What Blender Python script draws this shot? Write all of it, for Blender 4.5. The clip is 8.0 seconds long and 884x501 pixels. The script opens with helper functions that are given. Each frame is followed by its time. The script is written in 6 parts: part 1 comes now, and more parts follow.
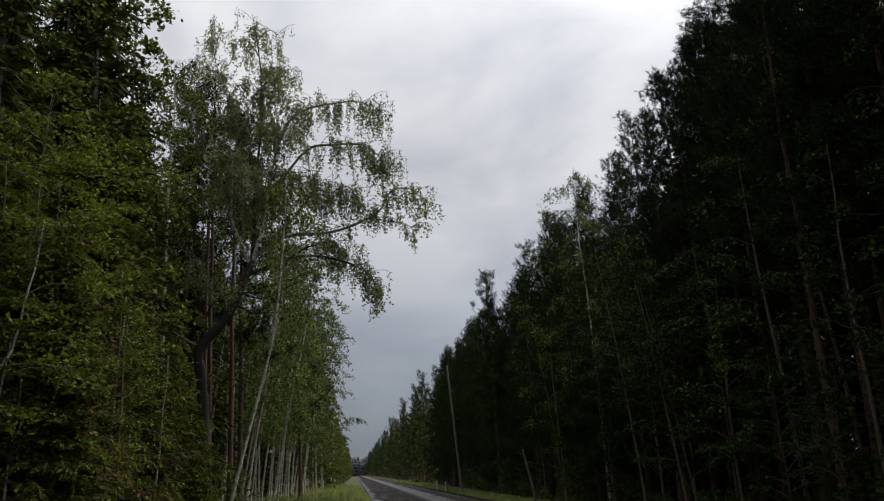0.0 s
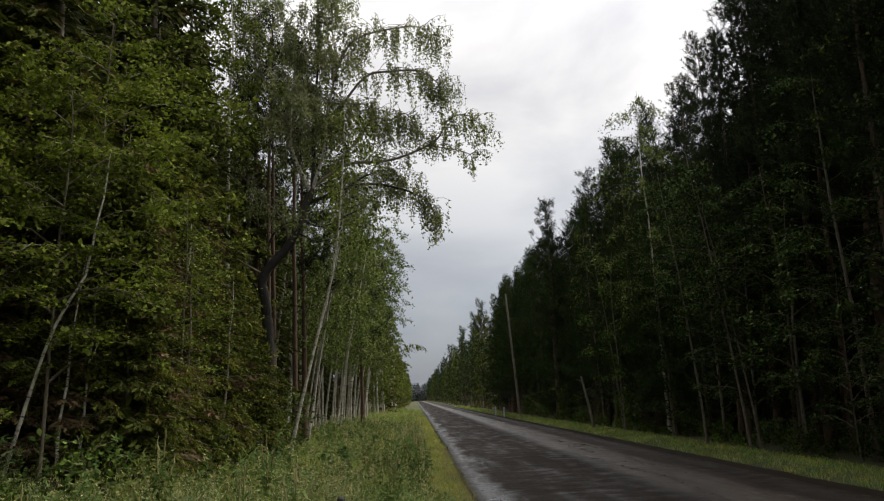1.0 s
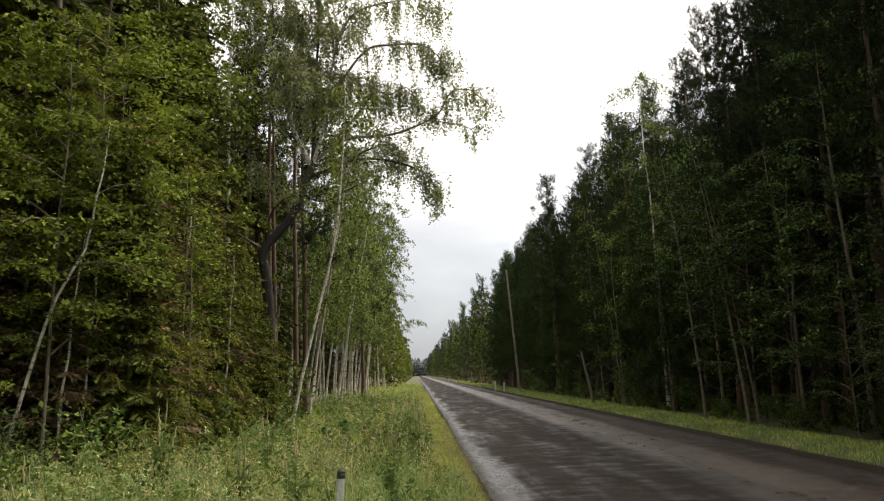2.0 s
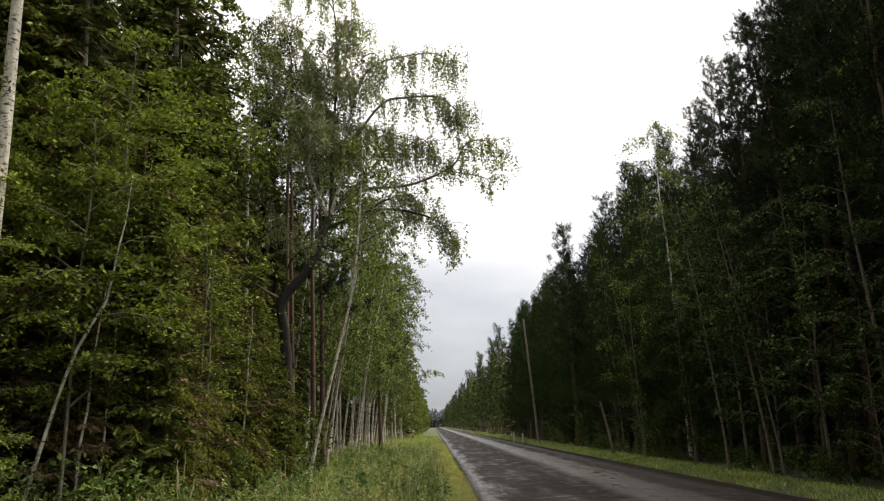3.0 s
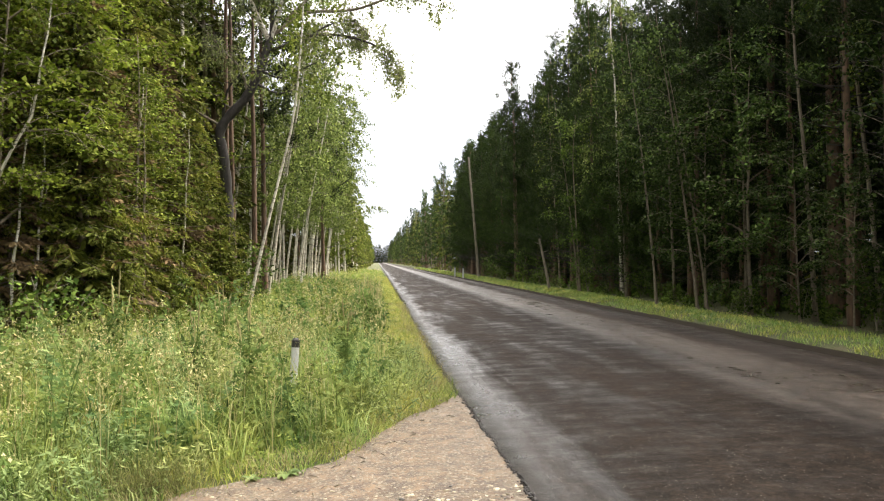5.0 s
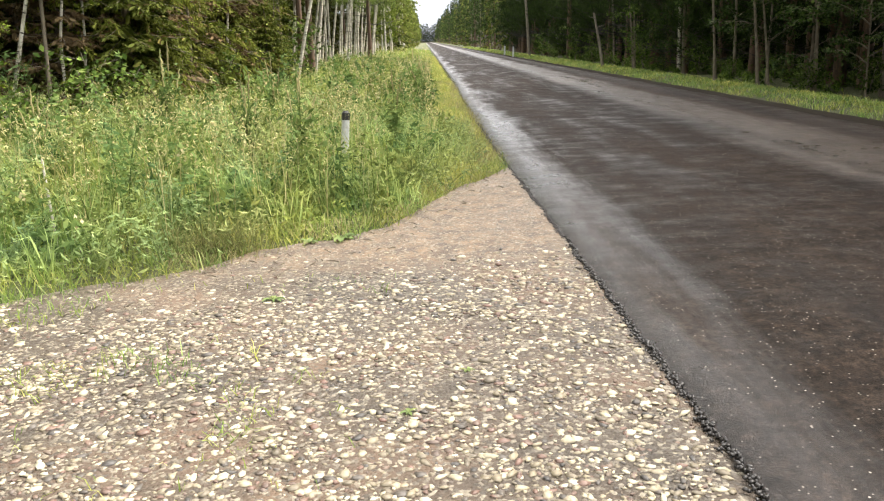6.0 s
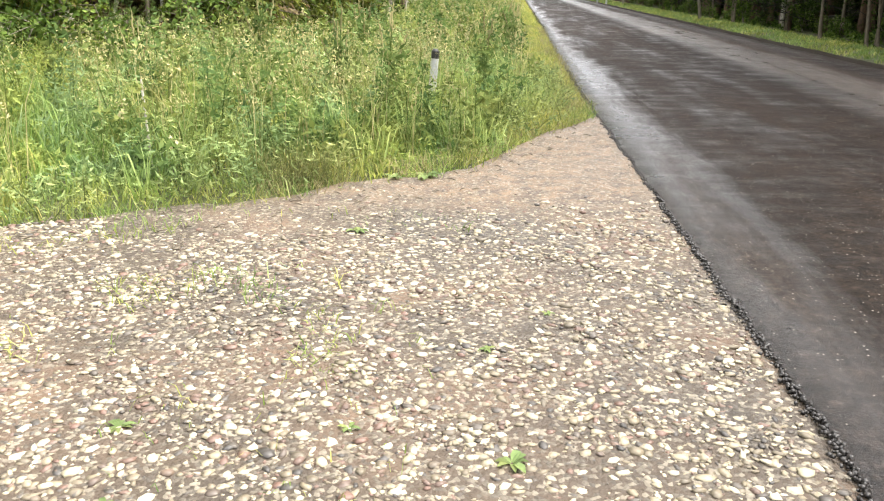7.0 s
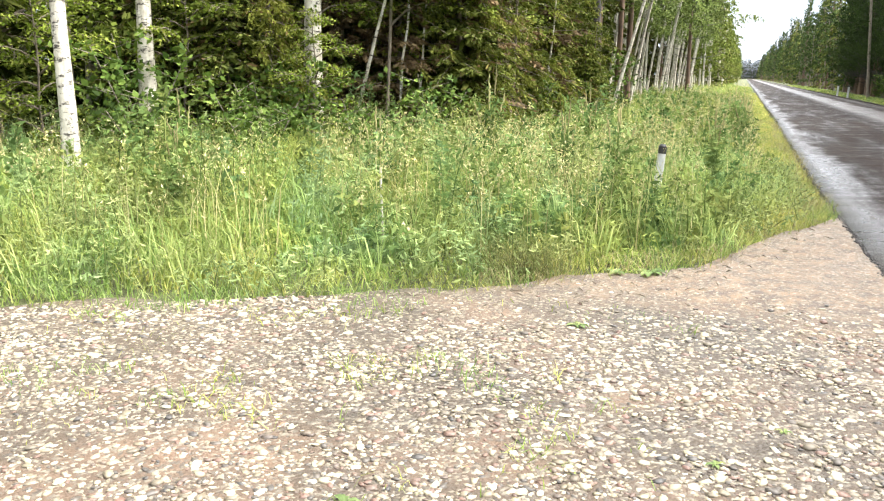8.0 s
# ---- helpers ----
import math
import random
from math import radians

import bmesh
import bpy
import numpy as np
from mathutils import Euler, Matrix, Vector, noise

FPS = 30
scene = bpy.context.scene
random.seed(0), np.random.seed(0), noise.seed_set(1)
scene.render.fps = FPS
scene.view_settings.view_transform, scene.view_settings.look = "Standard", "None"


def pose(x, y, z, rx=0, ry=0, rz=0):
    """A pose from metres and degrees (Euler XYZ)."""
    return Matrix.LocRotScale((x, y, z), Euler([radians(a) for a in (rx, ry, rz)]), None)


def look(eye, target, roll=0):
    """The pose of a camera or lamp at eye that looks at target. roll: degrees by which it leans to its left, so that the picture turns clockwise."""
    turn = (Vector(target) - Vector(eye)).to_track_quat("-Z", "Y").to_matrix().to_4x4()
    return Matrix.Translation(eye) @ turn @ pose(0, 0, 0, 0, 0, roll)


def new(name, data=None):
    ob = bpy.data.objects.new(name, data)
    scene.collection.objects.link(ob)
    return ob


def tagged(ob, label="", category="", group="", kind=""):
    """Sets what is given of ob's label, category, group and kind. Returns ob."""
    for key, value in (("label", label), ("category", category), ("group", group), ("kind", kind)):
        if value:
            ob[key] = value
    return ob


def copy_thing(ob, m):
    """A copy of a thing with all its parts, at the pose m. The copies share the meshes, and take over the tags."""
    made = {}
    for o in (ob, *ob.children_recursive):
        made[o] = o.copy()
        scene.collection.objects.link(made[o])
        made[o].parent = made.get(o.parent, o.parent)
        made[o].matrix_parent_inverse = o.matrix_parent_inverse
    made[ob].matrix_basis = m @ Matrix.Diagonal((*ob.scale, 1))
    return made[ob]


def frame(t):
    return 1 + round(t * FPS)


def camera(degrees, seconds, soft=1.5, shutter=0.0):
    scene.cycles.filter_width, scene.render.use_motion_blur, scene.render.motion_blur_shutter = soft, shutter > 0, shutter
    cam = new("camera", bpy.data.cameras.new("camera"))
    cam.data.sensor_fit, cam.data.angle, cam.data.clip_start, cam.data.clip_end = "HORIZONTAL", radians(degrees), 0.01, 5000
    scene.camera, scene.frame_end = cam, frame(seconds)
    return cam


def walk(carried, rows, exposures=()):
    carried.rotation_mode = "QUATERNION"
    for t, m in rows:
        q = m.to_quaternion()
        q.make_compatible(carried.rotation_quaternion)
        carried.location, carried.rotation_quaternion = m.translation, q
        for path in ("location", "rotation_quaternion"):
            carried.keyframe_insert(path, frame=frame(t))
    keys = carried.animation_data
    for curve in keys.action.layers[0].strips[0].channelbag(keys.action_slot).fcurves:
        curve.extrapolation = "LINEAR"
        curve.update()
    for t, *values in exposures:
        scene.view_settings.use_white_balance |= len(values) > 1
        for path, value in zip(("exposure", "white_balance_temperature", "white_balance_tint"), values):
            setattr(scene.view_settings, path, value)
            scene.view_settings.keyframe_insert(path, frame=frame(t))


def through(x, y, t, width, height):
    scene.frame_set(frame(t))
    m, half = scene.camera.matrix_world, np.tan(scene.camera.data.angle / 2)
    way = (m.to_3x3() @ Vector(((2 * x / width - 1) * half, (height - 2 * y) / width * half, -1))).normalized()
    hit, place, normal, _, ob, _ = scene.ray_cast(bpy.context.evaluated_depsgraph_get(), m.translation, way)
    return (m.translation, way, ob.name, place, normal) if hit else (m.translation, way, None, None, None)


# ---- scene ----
cam = camera(56.2, 8.0, soft=1.2)
PATH = [
    (0, (0.129, 1.525, 1.709), (0.353, 3.446, 2.218), -3.4),
    (0.5, (0.109, 1.564, 1.692), (0.198, 3.506, 2.163), -2.5),
    (1, (0.112, 1.593, 1.678), (0.19, 3.56, 2.028), -2.6),
    (2.3, (0.118, 1.614, 1.662), (0.186, 3.591, 1.954), -2.2),
    (2.5, (0.117, 1.609, 1.663), (0.171, 3.586, 1.962), -2.3),
    (3, (0.096, 1.585, 1.659), (0.135, 3.542, 2.071), -2.6),
    (3.5, (0.095, 1.562, 1.656), (0.141, 3.501, 2.147), -2.7),
    (4, (0.121, 1.563, 1.639), (0.216, 3.539, 1.934), -2.2),
    (4.2, (0.134, 1.574, 1.628), (0.226, 3.56, 1.837), -2.0),
    (5.3, (0.185, 1.661, 1.471), (0.355, 3.651, 1.378), -1.0),
    (5.5, (0.18, 1.659, 1.459), (0.27, 3.646, 1.25), -2.2),
    (6, (0.162, 1.656, 1.397), (0.187, 3.594, 0.905), -1.8),
    (6.5, (0.136, 1.666, 1.36), (0.095, 3.56, 0.721), -0.0),
    (7, (0.105, 1.654, 1.363), (-0.046, 3.551, 0.748), 0.8),
    (7.5, (0.07, 1.657, 1.382), (-0.316, 3.558, 0.894), 0.8),
    (8, (0.042, 1.643, 1.391), (-0.614, 3.486, 0.975), 0.5),
]
walk(cam, [(t, look(eye, target, roll)) for t, eye, target, roll in PATH],
     exposures=[(0.0, -0.45, 6500, 10), (0.5, -0.12, 6500, 10), (1.0, 0.05, 6900, 10), (2.3, 0.95, 7400, 10), (2.6, 0.95, 7400, 10), (3.0, 0.66, 7200, 10), (3.5, -0.08, 6800, 10), (4.2, 0.42, 7000, 10), (5.3, 2.15, 7300, 10), (6.5, 1.95, 6800, 10), (7.0, 2.2, 6800, 10), (8.0, 2.42, 6600, 9)])

# ---- sky and sun ----
SUN_AZ, SUN_EL = 72.0, 52.0      # degrees from +y towards +x, and above the horizon
world = bpy.data.worlds.new("overcast_sky")
scene.world = world
world.use_nodes = True
wn, wl = world.node_tree.nodes, world.node_tree.links
wn.clear()
sky = wn.new("ShaderNodeTexSky")
sky.sky_type, sky.sun_disc = "NISHITA", False
sky.sun_elevation, sky.sun_rotation = radians(SUN_EL), radians(SUN_AZ)
wcoord, wmap = wn.new("ShaderNodeTexCoord"), wn.new("ShaderNodeMapping")
wmap.inputs["Scale"].default_value = (1.0, 1.0, 1.9)
wl.new(wcoord.outputs["Generated"], wmap.inputs["Vector"])
wnoise = wn.new("ShaderNodeTexNoise")
wnoise.inputs["Scale"].default_value, wnoise.inputs["Detail"].default_value, wnoise.inputs["Roughness"].default_value = 3.4, 6.0, 0.52
wnoise.inputs["Distortion"].default_value = 0.35
wl.new(wmap.outputs[0], wnoise.inputs["Vector"])
wramp = wn.new("ShaderNodeValToRGB")
wramp.color_ramp.elements[0].position, wramp.color_ramp.elements[0].color = 0.32, (0.6, 0.62, 0.68, 1)
wramp.color_ramp.elements[1].position, wramp.color_ramp.elements[1].color = 0.66, (1.0, 0.995, 1.0, 1)
wl.new(wnoise.outputs["Fac"], wramp.inputs["Fac"])
wsep, wrise = wn.new("ShaderNodeSeparateXYZ"), wn.new("ShaderNodeMapRange")
wl.new(wcoord.outputs["Generated"], wsep.inputs[0])
wrise.inputs["From Min"].default_value, wrise.inputs["From Max"].default_value = 0.0, 0.52
wrise.inputs["To Min"].default_value, wrise.inputs["To Max"].default_value = 0.34, 1.0
wl.new(wsep.outputs["Z"], wrise.inputs["Value"])
cloud, clear, both, wout = wn.new("ShaderNodeBackground"), wn.new("ShaderNodeBackground"), wn.new("ShaderNodeMixShader"), wn.new("ShaderNodeOutputWorld")
clear.inputs["Strength"].default_value = 0.10
wl.new(sky.outputs[0], clear.inputs["Color"])
wlow, whaze = wn.new("ShaderNodeMapRange"), wn.new("ShaderNodeMix")
wlow.inputs["From Min"].default_value, wlow.inputs["From Max"].default_value = 0.0, 0.35
wl.new(wsep.outputs["Z"], wlow.inputs["Value"])
whaze.data_type, whaze.blend_type = "RGBA", "MULTIPLY"
wtint = wn.new("ShaderNodeMix")
wtint.data_type = "RGBA"
wtint.inputs["A"].default_value, wtint.inputs["B"].default_value = (0.82, 0.92, 1.08, 1), (1, 1, 1, 1)
wl.new(wlow.outputs[0], wtint.inputs["Factor"])
whaze.inputs["Factor"].default_value = 1.0
wl.new(wramp.outputs[0], whaze.inputs["A"])
wl.new(wtint.outputs["Result"], whaze.inputs["B"])
wl.new(whaze.outputs["Result"], cloud.inputs["Color"])
wdot, wglow, wmul = wn.new("ShaderNodeVectorMath"), wn.new("ShaderNodeMapRange"), wn.new("ShaderNodeMath")
wdot.operation, wmul.operation = "DOT_PRODUCT", "MULTIPLY"
wdot.inputs[1].default_value = (math.sin(radians(SUN_AZ)) * math.cos(radians(SUN_EL)), math.cos(radians(SUN_AZ)) * math.cos(radians(SUN_EL)), math.sin(radians(SUN_EL)))
wl.new(wcoord.outputs["Generated"], wdot.inputs[0])
wglow.inputs["From Min"].default_value, wglow.inputs["From Max"].default_value = -0.4, 1.0
wglow.inputs["To Min"].default_value, wglow.inputs["To Max"].default_value = 0.4, 2.0
wl.new(wdot.outputs["Value"], wglow.inputs["Value"])
wl.new(wrise.outputs[0], wmul.inputs[0])
wl.new(wglow.outputs[0], wmul.inputs[1])
wl.new(wmul.outputs[0], cloud.inputs["Strength"])
both.inputs[0].default_value = 0.88
wl.new(clear.outputs[0], both.inputs[1])
wl.new(cloud.outputs[0], both.inputs[2])
wl.new(both.outputs[0], wout.inputs["Surface"])

sun = new("sun", bpy.data.lights.new("sun", "SUN"))
sun.data.energy, sun.data.angle, sun.data.color = 2.6, radians(18), (1.0, 0.96, 0.9)
a, e = radians(SUN_AZ), radians(SUN_EL)
sun.matrix_world = look((40 * math.sin(a) * math.cos(e), 40 * math.cos(a) * math.cos(e), 40 * math.sin(e)), (0, 0, 0))

# ---- materials ----
def shader(name):
    m = bpy.data.materials.new(name)
    m.use_nodes = True
    return m, m.node_tree.nodes, m.node_tree.links, m.node_tree.nodes["Principled BSDF"]


def noise_node(n, l, coord, scale, detail=4.0, rough=0.55, squeeze=(1, 1, 1)):
    mp, tx = n.new("ShaderNodeMapping"), n.new("ShaderNodeTexNoise")
    mp.inputs["Scale"].default_value = squeeze
    l.new(coord, mp.inputs["Vector"])
    l.new(mp.outputs[0], tx.inputs["Vector"])
    tx.inputs["Scale"].default_value, tx.inputs["Detail"].default_value, tx.inputs["Roughness"].default_value = scale, detail, rough
    return tx.outputs["Fac"]


def ramp(n, l, fac, stops):
    r = n.new("ShaderNodeValToRGB")
    while len(r.color_ramp.elements) < len(stops):
        r.color_ramp.elements.new(0.5)
    for el, (p, c) in zip(r.color_ramp.elements, stops):
        el.position, el.color = p, (*c, 1) if len(c) == 3 else c
    l.new(fac, r.inputs["Fac"])
    return r.outputs["Color"]


def mix(n, l, fac, c1, c2, kind="MIX"):
    x = n.new("ShaderNodeMix")
    x.data_type, x.blend_type = "RGBA", kind
    for sock, v in ((x.inputs["Factor"], fac), (x.inputs["A"], c1), (x.inputs["B"], c2)):
        if isinstance(v, (int, float)):
            sock.default_value = v
        elif isinstance(v, tuple):
            sock.default_value = (*v, 1)
        else:
            l.new(v, sock)
    return x.outputs["Result"]


def bump(n, l, bsdf, height, strength, distance):
    b = n.new("ShaderNodeBump")
    b.inputs["Strength"].default_value, b.inputs["Distance"].default_value = strength, distance
    l.new(height, b.inputs["Height"])
    l.new(b.outputs[0], bsdf.inputs["Normal"])


def leaf_material(name, stops, through=0.3, rough=0.7, patch=0.0):
    """Leaves, needles and blades: colour varies from leaf to leaf and from branch to branch."""
    m, n, l, b = shader(name)
    geo, co, info = n.new("ShaderNodeNewGeometry"), n.new("ShaderNodeTexCoord"), n.new("ShaderNodeObjectInfo")
    col = ramp(n, l, geo.outputs["Random Per Island"], stops)
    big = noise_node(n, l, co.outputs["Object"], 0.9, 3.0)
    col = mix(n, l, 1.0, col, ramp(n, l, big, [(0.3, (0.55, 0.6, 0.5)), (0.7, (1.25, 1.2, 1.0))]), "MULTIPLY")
    if patch:
        kinds_of = noise_node(n, l, co.outputs["Object"], 1.3, 4.0, 0.6)
        col = mix(n, l, patch, col, mix(n, l, 1.0, col, ramp(n, l, kinds_of, [(0.3, (0.6, 0.85, 1.1)), (0.46, (0.8, 1.0, 0.9)), (0.55, (1.1, 1.06, 0.9)), (0.7, (1.28, 1.14, 0.95))]), "MULTIPLY"))
    hue = n.new("ShaderNodeHueSaturation")
    mr = n.new("ShaderNodeMapRange")
    mr.inputs["To Min"].default_value, mr.inputs["To Max"].default_value = 0.6, 1.3
    l.new(info.outputs["Random"], mr.inputs["Value"])
    l.new(mr.outputs[0], hue.inputs["Value"])
    l.new(col, hue.inputs["Color"])
    l.new(hue.outputs[0], b.inputs["Base Color"])
    b.inputs["Roughness"].default_value = rough
    b.inputs["Specular IOR Level"].default_value = 0.08
    tr, add, out = n.new("ShaderNodeBsdfTranslucent"), n.new("ShaderNodeMixShader"), n["Material Output"]
    l.new(hue.outputs[0], tr.inputs["Color"])
    add.inputs[0].default_value = through
    l.new(b.outputs[0], add.inputs[1])
    l.new(tr.outputs[0], add.inputs[2])
    l.new(add.outputs[0], out.inputs["Surface"])
    return m


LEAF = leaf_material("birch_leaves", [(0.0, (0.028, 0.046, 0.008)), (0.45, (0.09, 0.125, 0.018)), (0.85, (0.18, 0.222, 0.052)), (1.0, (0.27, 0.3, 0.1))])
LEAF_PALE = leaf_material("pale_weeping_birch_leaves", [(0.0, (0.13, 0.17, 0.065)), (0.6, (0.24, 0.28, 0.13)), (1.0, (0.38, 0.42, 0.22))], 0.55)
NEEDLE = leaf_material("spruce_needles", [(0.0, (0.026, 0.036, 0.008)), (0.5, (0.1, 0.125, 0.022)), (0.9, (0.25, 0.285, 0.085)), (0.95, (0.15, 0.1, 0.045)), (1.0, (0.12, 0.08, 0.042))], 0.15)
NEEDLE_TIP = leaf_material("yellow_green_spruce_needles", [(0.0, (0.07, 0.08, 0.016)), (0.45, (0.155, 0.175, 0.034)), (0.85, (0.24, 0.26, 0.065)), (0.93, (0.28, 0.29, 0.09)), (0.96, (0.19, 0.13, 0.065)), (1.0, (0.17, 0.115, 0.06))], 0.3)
# lighter copy of the pine needles, for trees that show greener
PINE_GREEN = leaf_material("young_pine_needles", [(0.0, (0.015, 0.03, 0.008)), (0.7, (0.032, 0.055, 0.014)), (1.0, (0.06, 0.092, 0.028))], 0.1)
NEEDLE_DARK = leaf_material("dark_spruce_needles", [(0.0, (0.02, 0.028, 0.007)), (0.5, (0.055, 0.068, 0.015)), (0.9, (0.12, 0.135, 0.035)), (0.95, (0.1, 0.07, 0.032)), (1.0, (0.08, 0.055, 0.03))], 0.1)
# pine needles darkened, the dim wood's shade painted into their colour
PINE_SHADED = leaf_material("pine_needles", [(0.0, (0.01, 0.019, 0.007)), (0.7, (0.022, 0.036, 0.012)), (1.0, (0.045, 0.062, 0.022))], 0.06)
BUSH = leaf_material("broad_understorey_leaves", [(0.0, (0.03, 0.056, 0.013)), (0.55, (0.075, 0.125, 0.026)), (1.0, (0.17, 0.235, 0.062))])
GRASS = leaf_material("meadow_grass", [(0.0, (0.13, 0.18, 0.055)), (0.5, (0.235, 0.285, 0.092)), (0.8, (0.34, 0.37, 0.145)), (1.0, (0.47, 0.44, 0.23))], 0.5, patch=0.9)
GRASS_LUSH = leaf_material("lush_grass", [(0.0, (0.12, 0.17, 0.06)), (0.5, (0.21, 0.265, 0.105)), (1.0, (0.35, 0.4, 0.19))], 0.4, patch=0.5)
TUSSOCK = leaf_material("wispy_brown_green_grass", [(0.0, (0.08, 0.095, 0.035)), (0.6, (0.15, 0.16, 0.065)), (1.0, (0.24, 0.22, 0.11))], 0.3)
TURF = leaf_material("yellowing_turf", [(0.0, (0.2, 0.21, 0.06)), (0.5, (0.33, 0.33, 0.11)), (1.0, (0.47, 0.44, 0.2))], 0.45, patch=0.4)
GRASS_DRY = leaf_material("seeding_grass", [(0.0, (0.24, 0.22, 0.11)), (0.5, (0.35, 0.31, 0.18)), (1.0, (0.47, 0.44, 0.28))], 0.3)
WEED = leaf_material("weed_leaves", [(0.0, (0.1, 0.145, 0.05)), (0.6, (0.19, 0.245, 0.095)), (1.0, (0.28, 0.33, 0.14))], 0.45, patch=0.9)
# duller leaves for the wood across the road, its shade put into the colour
LEAF_SHADED = leaf_material("alder_leaves", [(0.0, (0.015, 0.03, 0.009)), (0.6, (0.042, 0.075, 0.02)), (1.0, (0.12, 0.175, 0.055))], 0.15)
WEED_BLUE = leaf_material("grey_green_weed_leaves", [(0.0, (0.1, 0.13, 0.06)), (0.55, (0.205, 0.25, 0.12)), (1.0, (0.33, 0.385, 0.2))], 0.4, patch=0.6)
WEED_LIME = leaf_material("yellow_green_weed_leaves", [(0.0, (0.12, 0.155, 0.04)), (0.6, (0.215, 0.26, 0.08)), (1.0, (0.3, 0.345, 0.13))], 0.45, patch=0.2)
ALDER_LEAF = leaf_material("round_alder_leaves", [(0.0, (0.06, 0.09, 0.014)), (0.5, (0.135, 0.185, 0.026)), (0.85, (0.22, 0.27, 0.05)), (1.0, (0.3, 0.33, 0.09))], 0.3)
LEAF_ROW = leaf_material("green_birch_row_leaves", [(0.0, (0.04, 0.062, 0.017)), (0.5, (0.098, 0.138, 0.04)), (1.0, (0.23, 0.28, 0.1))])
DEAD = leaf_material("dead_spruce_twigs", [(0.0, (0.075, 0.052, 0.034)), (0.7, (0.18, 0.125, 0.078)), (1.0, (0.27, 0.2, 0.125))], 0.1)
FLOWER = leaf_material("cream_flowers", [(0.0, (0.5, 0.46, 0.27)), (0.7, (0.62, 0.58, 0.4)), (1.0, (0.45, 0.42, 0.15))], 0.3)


def bark_material(name, base, dark, patches, scale):
    m, n, l, b = shader(name)
    co = n.new("ShaderNodeTexCoord").outputs["Object"]
    fine = noise_node(n, l, co, scale, 5.0, 0.6, (1, 1, 0.35))
    col = ramp(n, l, fine, [(0.3, dark), (0.62, base)])
    if patches:
        band = noise_node(n, l, co, 7.0, 5.0, 0.75, (1.3, 1.3, 3.4))
        col = mix(n, l, ramp(n, l, band, [(0.53, (0, 0, 0)), (0.6, (1, 1, 1))]), col, (0.04, 0.034, 0.028))
    l.new(col, b.inputs["Base Color"])
    b.inputs["Roughness"].default_value = 0.8
    bump(n, l, b, fine, 0.5, 0.02)
    return m


BARK_BIRCH = bark_material("white_birch_bark", (0.56, 0.53, 0.45), (0.24, 0.215, 0.165), True, 14)
BARK_GREY = bark_material("grey_bark", (0.17, 0.14, 0.1), (0.06, 0.048, 0.036), False, 18)
BARK_DARK = bark_material("dark_wet_bark", (0.03, 0.026, 0.022), (0.01, 0.008, 0.007), False, 18)
BARK_PINE = bark_material("red_pine_bark", (0.115, 0.068, 0.04), (0.036, 0.023, 0.015), False, 12)
BARK_TWIG = bark_material("pale_twigs", (0.2, 0.175, 0.135), (0.08, 0.066, 0.05), False, 10)


def ground_material():
    m, n, l, b = shader("grassy_soil_and_litter")
    co = n.new("ShaderNodeTexCoord").outputs["Object"]
    coarse, fine = noise_node(n, l, co, 0.7, 4.0), noise_node(n, l, co, 30.0, 5.0, 0.7)
    col = ramp(n, l, coarse, [(0.3, (0.05, 0.06, 0.022)), (0.55, (0.075, 0.085, 0.03)), (0.72, (0.09, 0.07, 0.04))])
    col = mix(n, l, 1.0, col, ramp(n, l, fine, [(0.3, (0.5, 0.5, 0.5)), (0.7, (1.5, 1.45, 1.3))]), "MULTIPLY")
    l.new(col, b.inputs["Base Color"])
    b.inputs["Roughness"].default_value = 0.9
    bump(n, l, b, fine, 0.8, 0.05)
    return m


